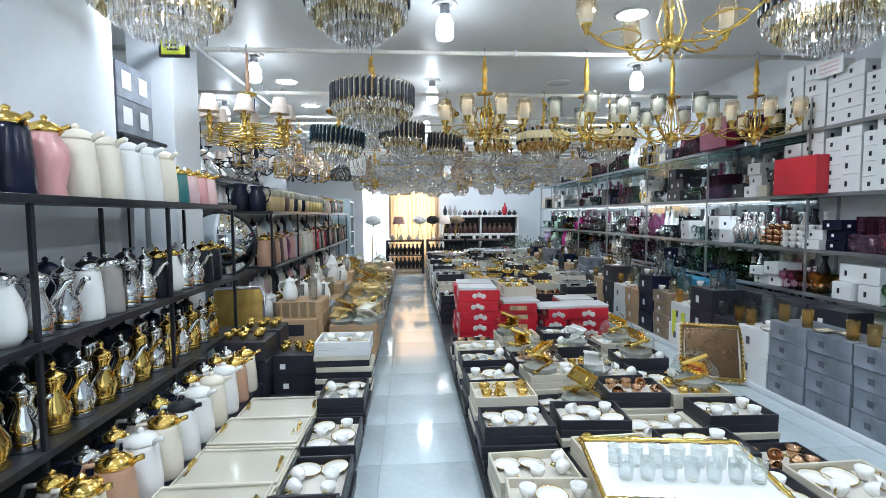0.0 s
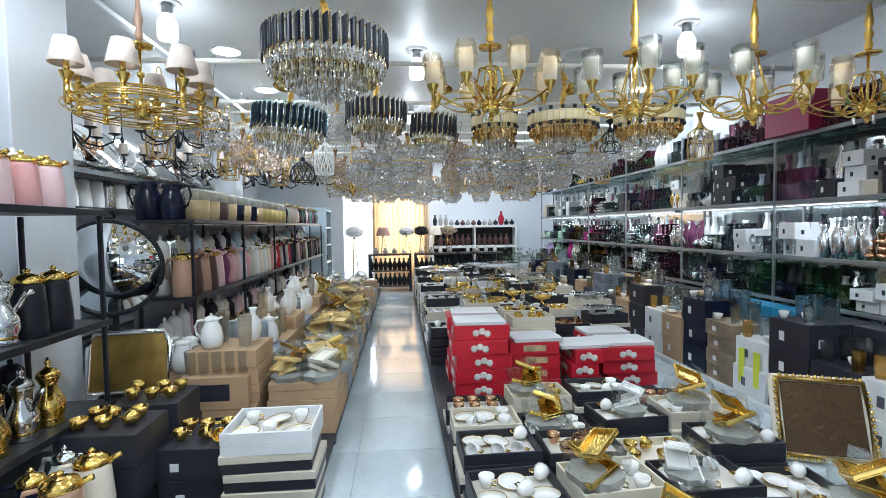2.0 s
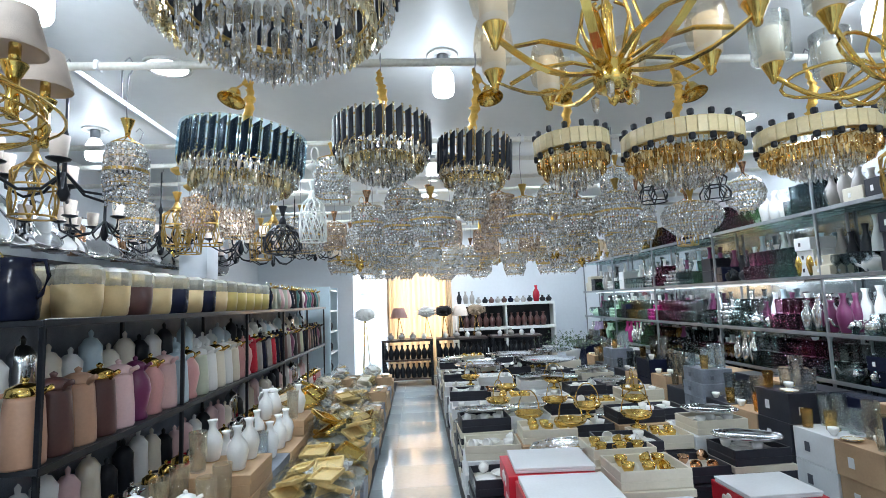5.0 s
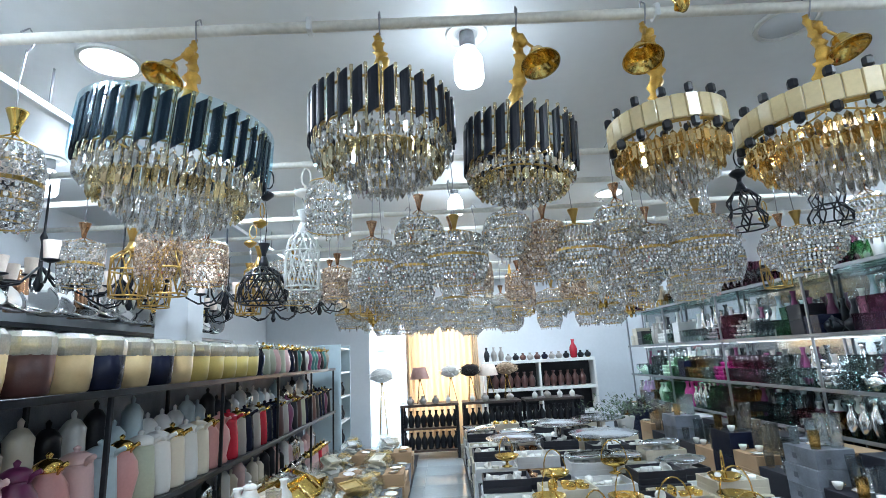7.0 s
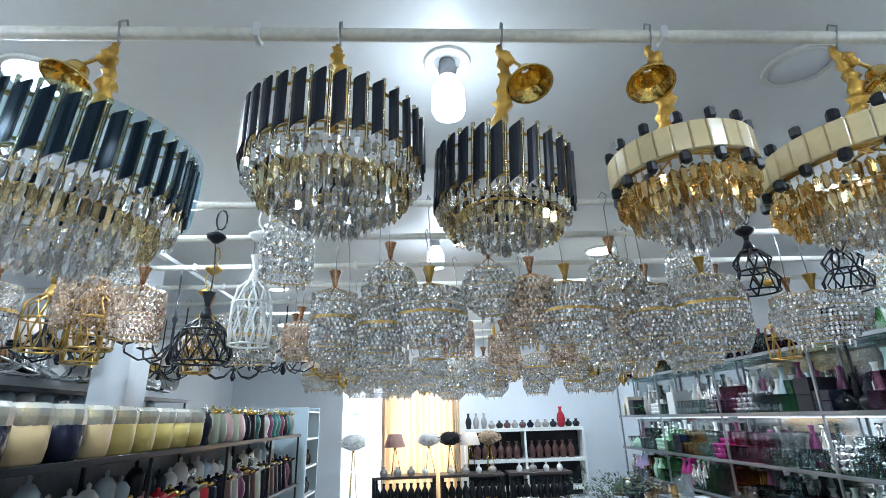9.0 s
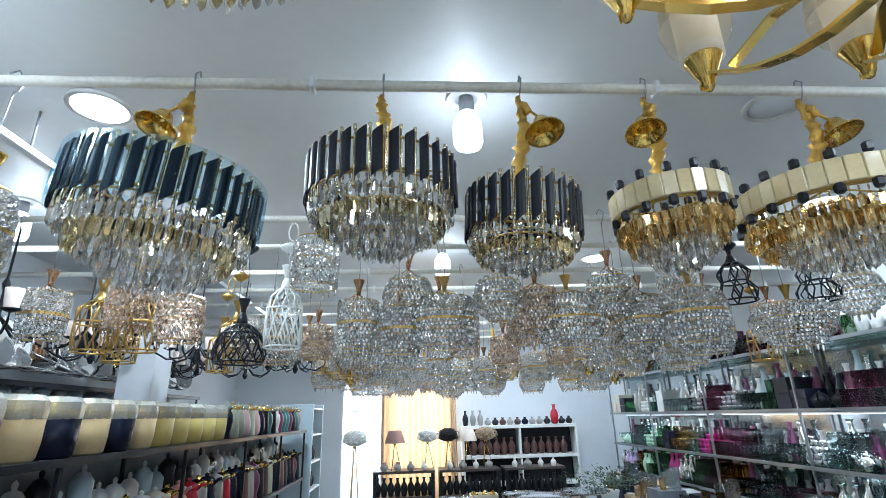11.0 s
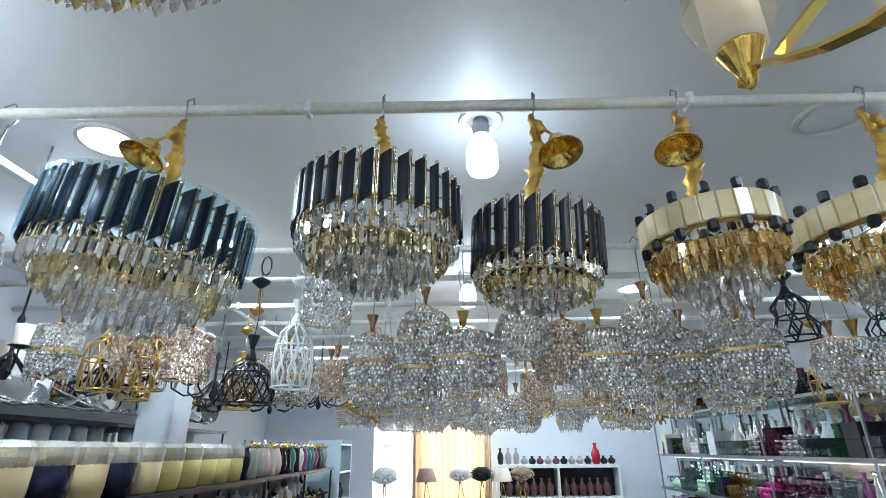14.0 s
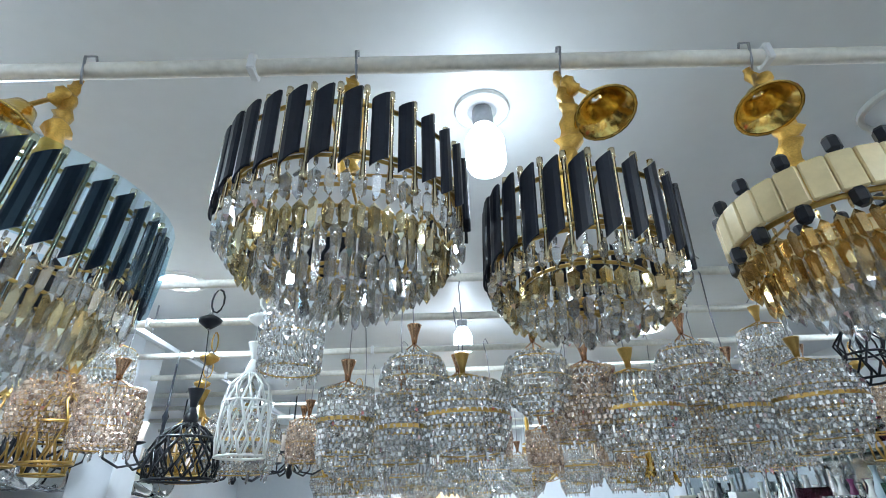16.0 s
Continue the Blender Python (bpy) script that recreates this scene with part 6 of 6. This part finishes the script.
# black display tables with small ware
def display_table():
    o = thing("display_table", "black display table with rows of small vases", "table", pose(0, 0, 0), "black display tables")
    part("top", Shape().box(0, 0, 0.86, 1.02, 0.5, 0.04), M_WOOD, o)
    for z in (0.12, 0.48):
        part("shelf", Shape().box(0, 0, z, 0.98, 0.46, 0.03), M_WOOD, o)
    for a in (-0.48, 0.48):
        for b in (-0.22, 0.22):
            part("leg", Shape().box(a, b, 0.004, 0.05, 0.05, 0.856), M_BLACK, o)
    return o


for x in (-0.14, 0.95, 2.05):
    put("display_table", display_table, pose(x, 13.4, 0))
    for k in range(9):
        for z in (0.15, 0.51):
            put(("sv", "black", 0.28), lambda: vase("black", 0.28, 0.06), pose(x - 0.44 + 0.11 * k, 13.28, z))
        if k % 2:
            put(("sv", R.choice(["grey", "white"]), 0.14), lambda: vase("white", 0.14, 0.05), pose(x - 0.44 + 0.11 * k, 13.22, 0.90))


def table_lamp(word, shade_mat, feather, lift=0.0):
    o = thing("table_lamp", f"{word} table lamp on slim gilt legs", "table lamp", pose(0, 0, 0), "table lamps")
    for k in range(3):
        a = k * 2.094
        part("leg", Shape().tube([(0.09 * math.cos(a), 0.09 * math.sin(a), 0), (0.012 * math.cos(a), 0.012 * math.sin(a), 0.36 + lift)], 0.006, 6), M_GOLD, o)
    part("socket", Shape().lathe([(0.02, 0.35 + lift), (0.02, 0.42 + lift)], 10), M_GOLD, o)
    if feather:
        s, rr = Shape(), random.Random(3)
        for k in range(420):
            a, b, r = rr.uniform(0, 6.28), rr.uniform(-0.5, 1.3), rr.uniform(0.6, 1.0)
            d = Vector((math.cos(a) * math.cos(b), math.sin(a) * math.cos(b), 0.6 * math.sin(b)))
            p = Vector((0, 0, 0.47 + lift)) + d * 0.17 * r
            t = d.cross(Vector((0, 0, 1))).normalized() * 0.012
            q = p + d * 0.045 + Vector((0, 0, -0.012))
            s.add([p - t, p + t, q + t * 0.6, q - t * 0.6, (p + q) / 2 + Vector((0, 0, 0.006))], [(0, 1, 4), (1, 2, 4), (2, 3, 4), (3, 0, 4)])
        part("shade", s, shade_mat, o, "fluffy feather shade")
        part("shade_core", Shape().lathe([(0.06, 0.38 + lift), (0.14, 0.42 + lift), (0.14, 0.52 + lift), (0.06, 0.57 + lift)], 14), shade_mat, o)
    else:
        part("shade", Shape().lathe([(0.16, 0.38), (0.10, 0.56), (0.097, 0.56), (0.157, 0.38)], 20, caps=False), shade_mat, o)
    return o


for x, y, w, m_, f in ((-0.30, 13.4, "dusty pink", M_PINKSHADE, False), (0.26, 13.5, "white feather", M_FEATHER, True), (0.62, 13.5, "black feather", M_FEATHERBLK, True), (0.95, 13.45, "pale fabric", M_SHADE, False), (1.28, 13.5, "tan feather", M_FEATHERTAN, True)):
    put(("lamp", w), lambda: table_lamp(w, m_, f), pose(x, y, 0.90) @ Matrix.Scale(1.12, 4))
fl = table_lamp("white feather floor", M_FEATHER, True, 0.62)
fl.matrix_basis = pose(-0.98, 13.35, 0.0) @ Matrix.Scale(1.3, 4)
tagged(fl, "tall floor lamp with a round white feather shade", "floor lamp")
# white glazed cabinet at the end of the flask shelves
wc = thing("white_cabinet", "tall pale blue-white display cabinet with open shelves", "cabinet", pose(-1.62, 12.15, 0))
part("back", Shape().box(-0.22, 0, 0.004, 0.03, 0.8, 1.95), M_WHITE, wc)
for b in (-0.385, 0.385):
    part("side", Shape().box(0.01, b, 0.004, 0.43, 0.03, 1.95), COLORS["sky"], wc)
for k in range(6):
    part("shelf", Shape().box(0.01, 0, 0.08 + 0.36 * k, 0.42, 0.73, 0.025), M_WHITE, wc)
for k in range(12):
    put(("sv", "black", 0.2), lambda: vase("black", 0.2, 0.05), pose(-1.5, 11.95 + 0.13 * (k % 4), 0.105 + 0.36 * (1 + k // 4)))
# artificial greenery on the display near the back
gr = thing("artificial_plant", "dark green artificial foliage in a low pot", "plant", pose(2.55, 11.2, 0.62))
part("pot", Shape().lathe([(0.09, 0), (0.13, 0.16), (0.12, 0.16)], 14), M_WHITE, gr)
s, rr = Shape(), random.Random(5)
for k in range(500):
    p = Vector((rr.gauss(0, 0.24), rr.gauss(0, 0.2), 0.2 + abs(rr.gauss(0, 0.1))))
    d = Vector((rr.uniform(-1, 1), rr.uniform(-1, 1), rr.uniform(-0.3, 0.6))).normalized() * 0.07
    t = d.cross(Vector((0, 0, 1))).normalized() * 0.014
    s.add([p, p + d * 0.5 + t, p + d, p + d * 0.5 - t], [(0, 1, 2, 3)])
part("foliage", s, M_LEAF, gr, "many small dark leaves")
# white boxed stock high on the wall over the first shelves
for k in range(4):
    put("wallbox", lambda: carton(0.24, 0.2, 0.24, M_GREYBOX, "silver printed", 1, M_WHTBOX), pose(-2.02, 3.58 + 0.21 * (k % 2), 2.116 + 0.24 * (k // 2), 0, 0, 90))
sh = thing("wall_bracket_shelf", "narrow dark bracket shelf for boxed stock", "shelf", pose(-2.02, 3.72, 2.09))
part("board", Shape().box(0, 0, 0, 0.3, 0.6, 0.024), M_DARKSHELF, sh)
for b in (-0.25, 0.25):
    part("post", Shape().box(0.0, b, -2.086, 0.03, 0.03, 2.086), M_STEEL, sh)
sgn = thing("price_sign", "white rectangular price sign on the wall boxes", "sign", pose(3.60, 4.1, 2.72))
part("card", Shape().box(0, 0, 0, 0.01, 0.28, 0.14), M_PRINT, sgn)
for k in range(3):
    part("text_bar", Shape().box(-0.007, 0, 0.03 + 0.035 * k, 0.004, 0.2, 0.012), COLORS["rose"], sgn)

# joined masses of small ware, far from the aisle
for name, (shape, material, label, category) in PILES.items():
    solid(name, shape, material, label, category, kind="stuff")
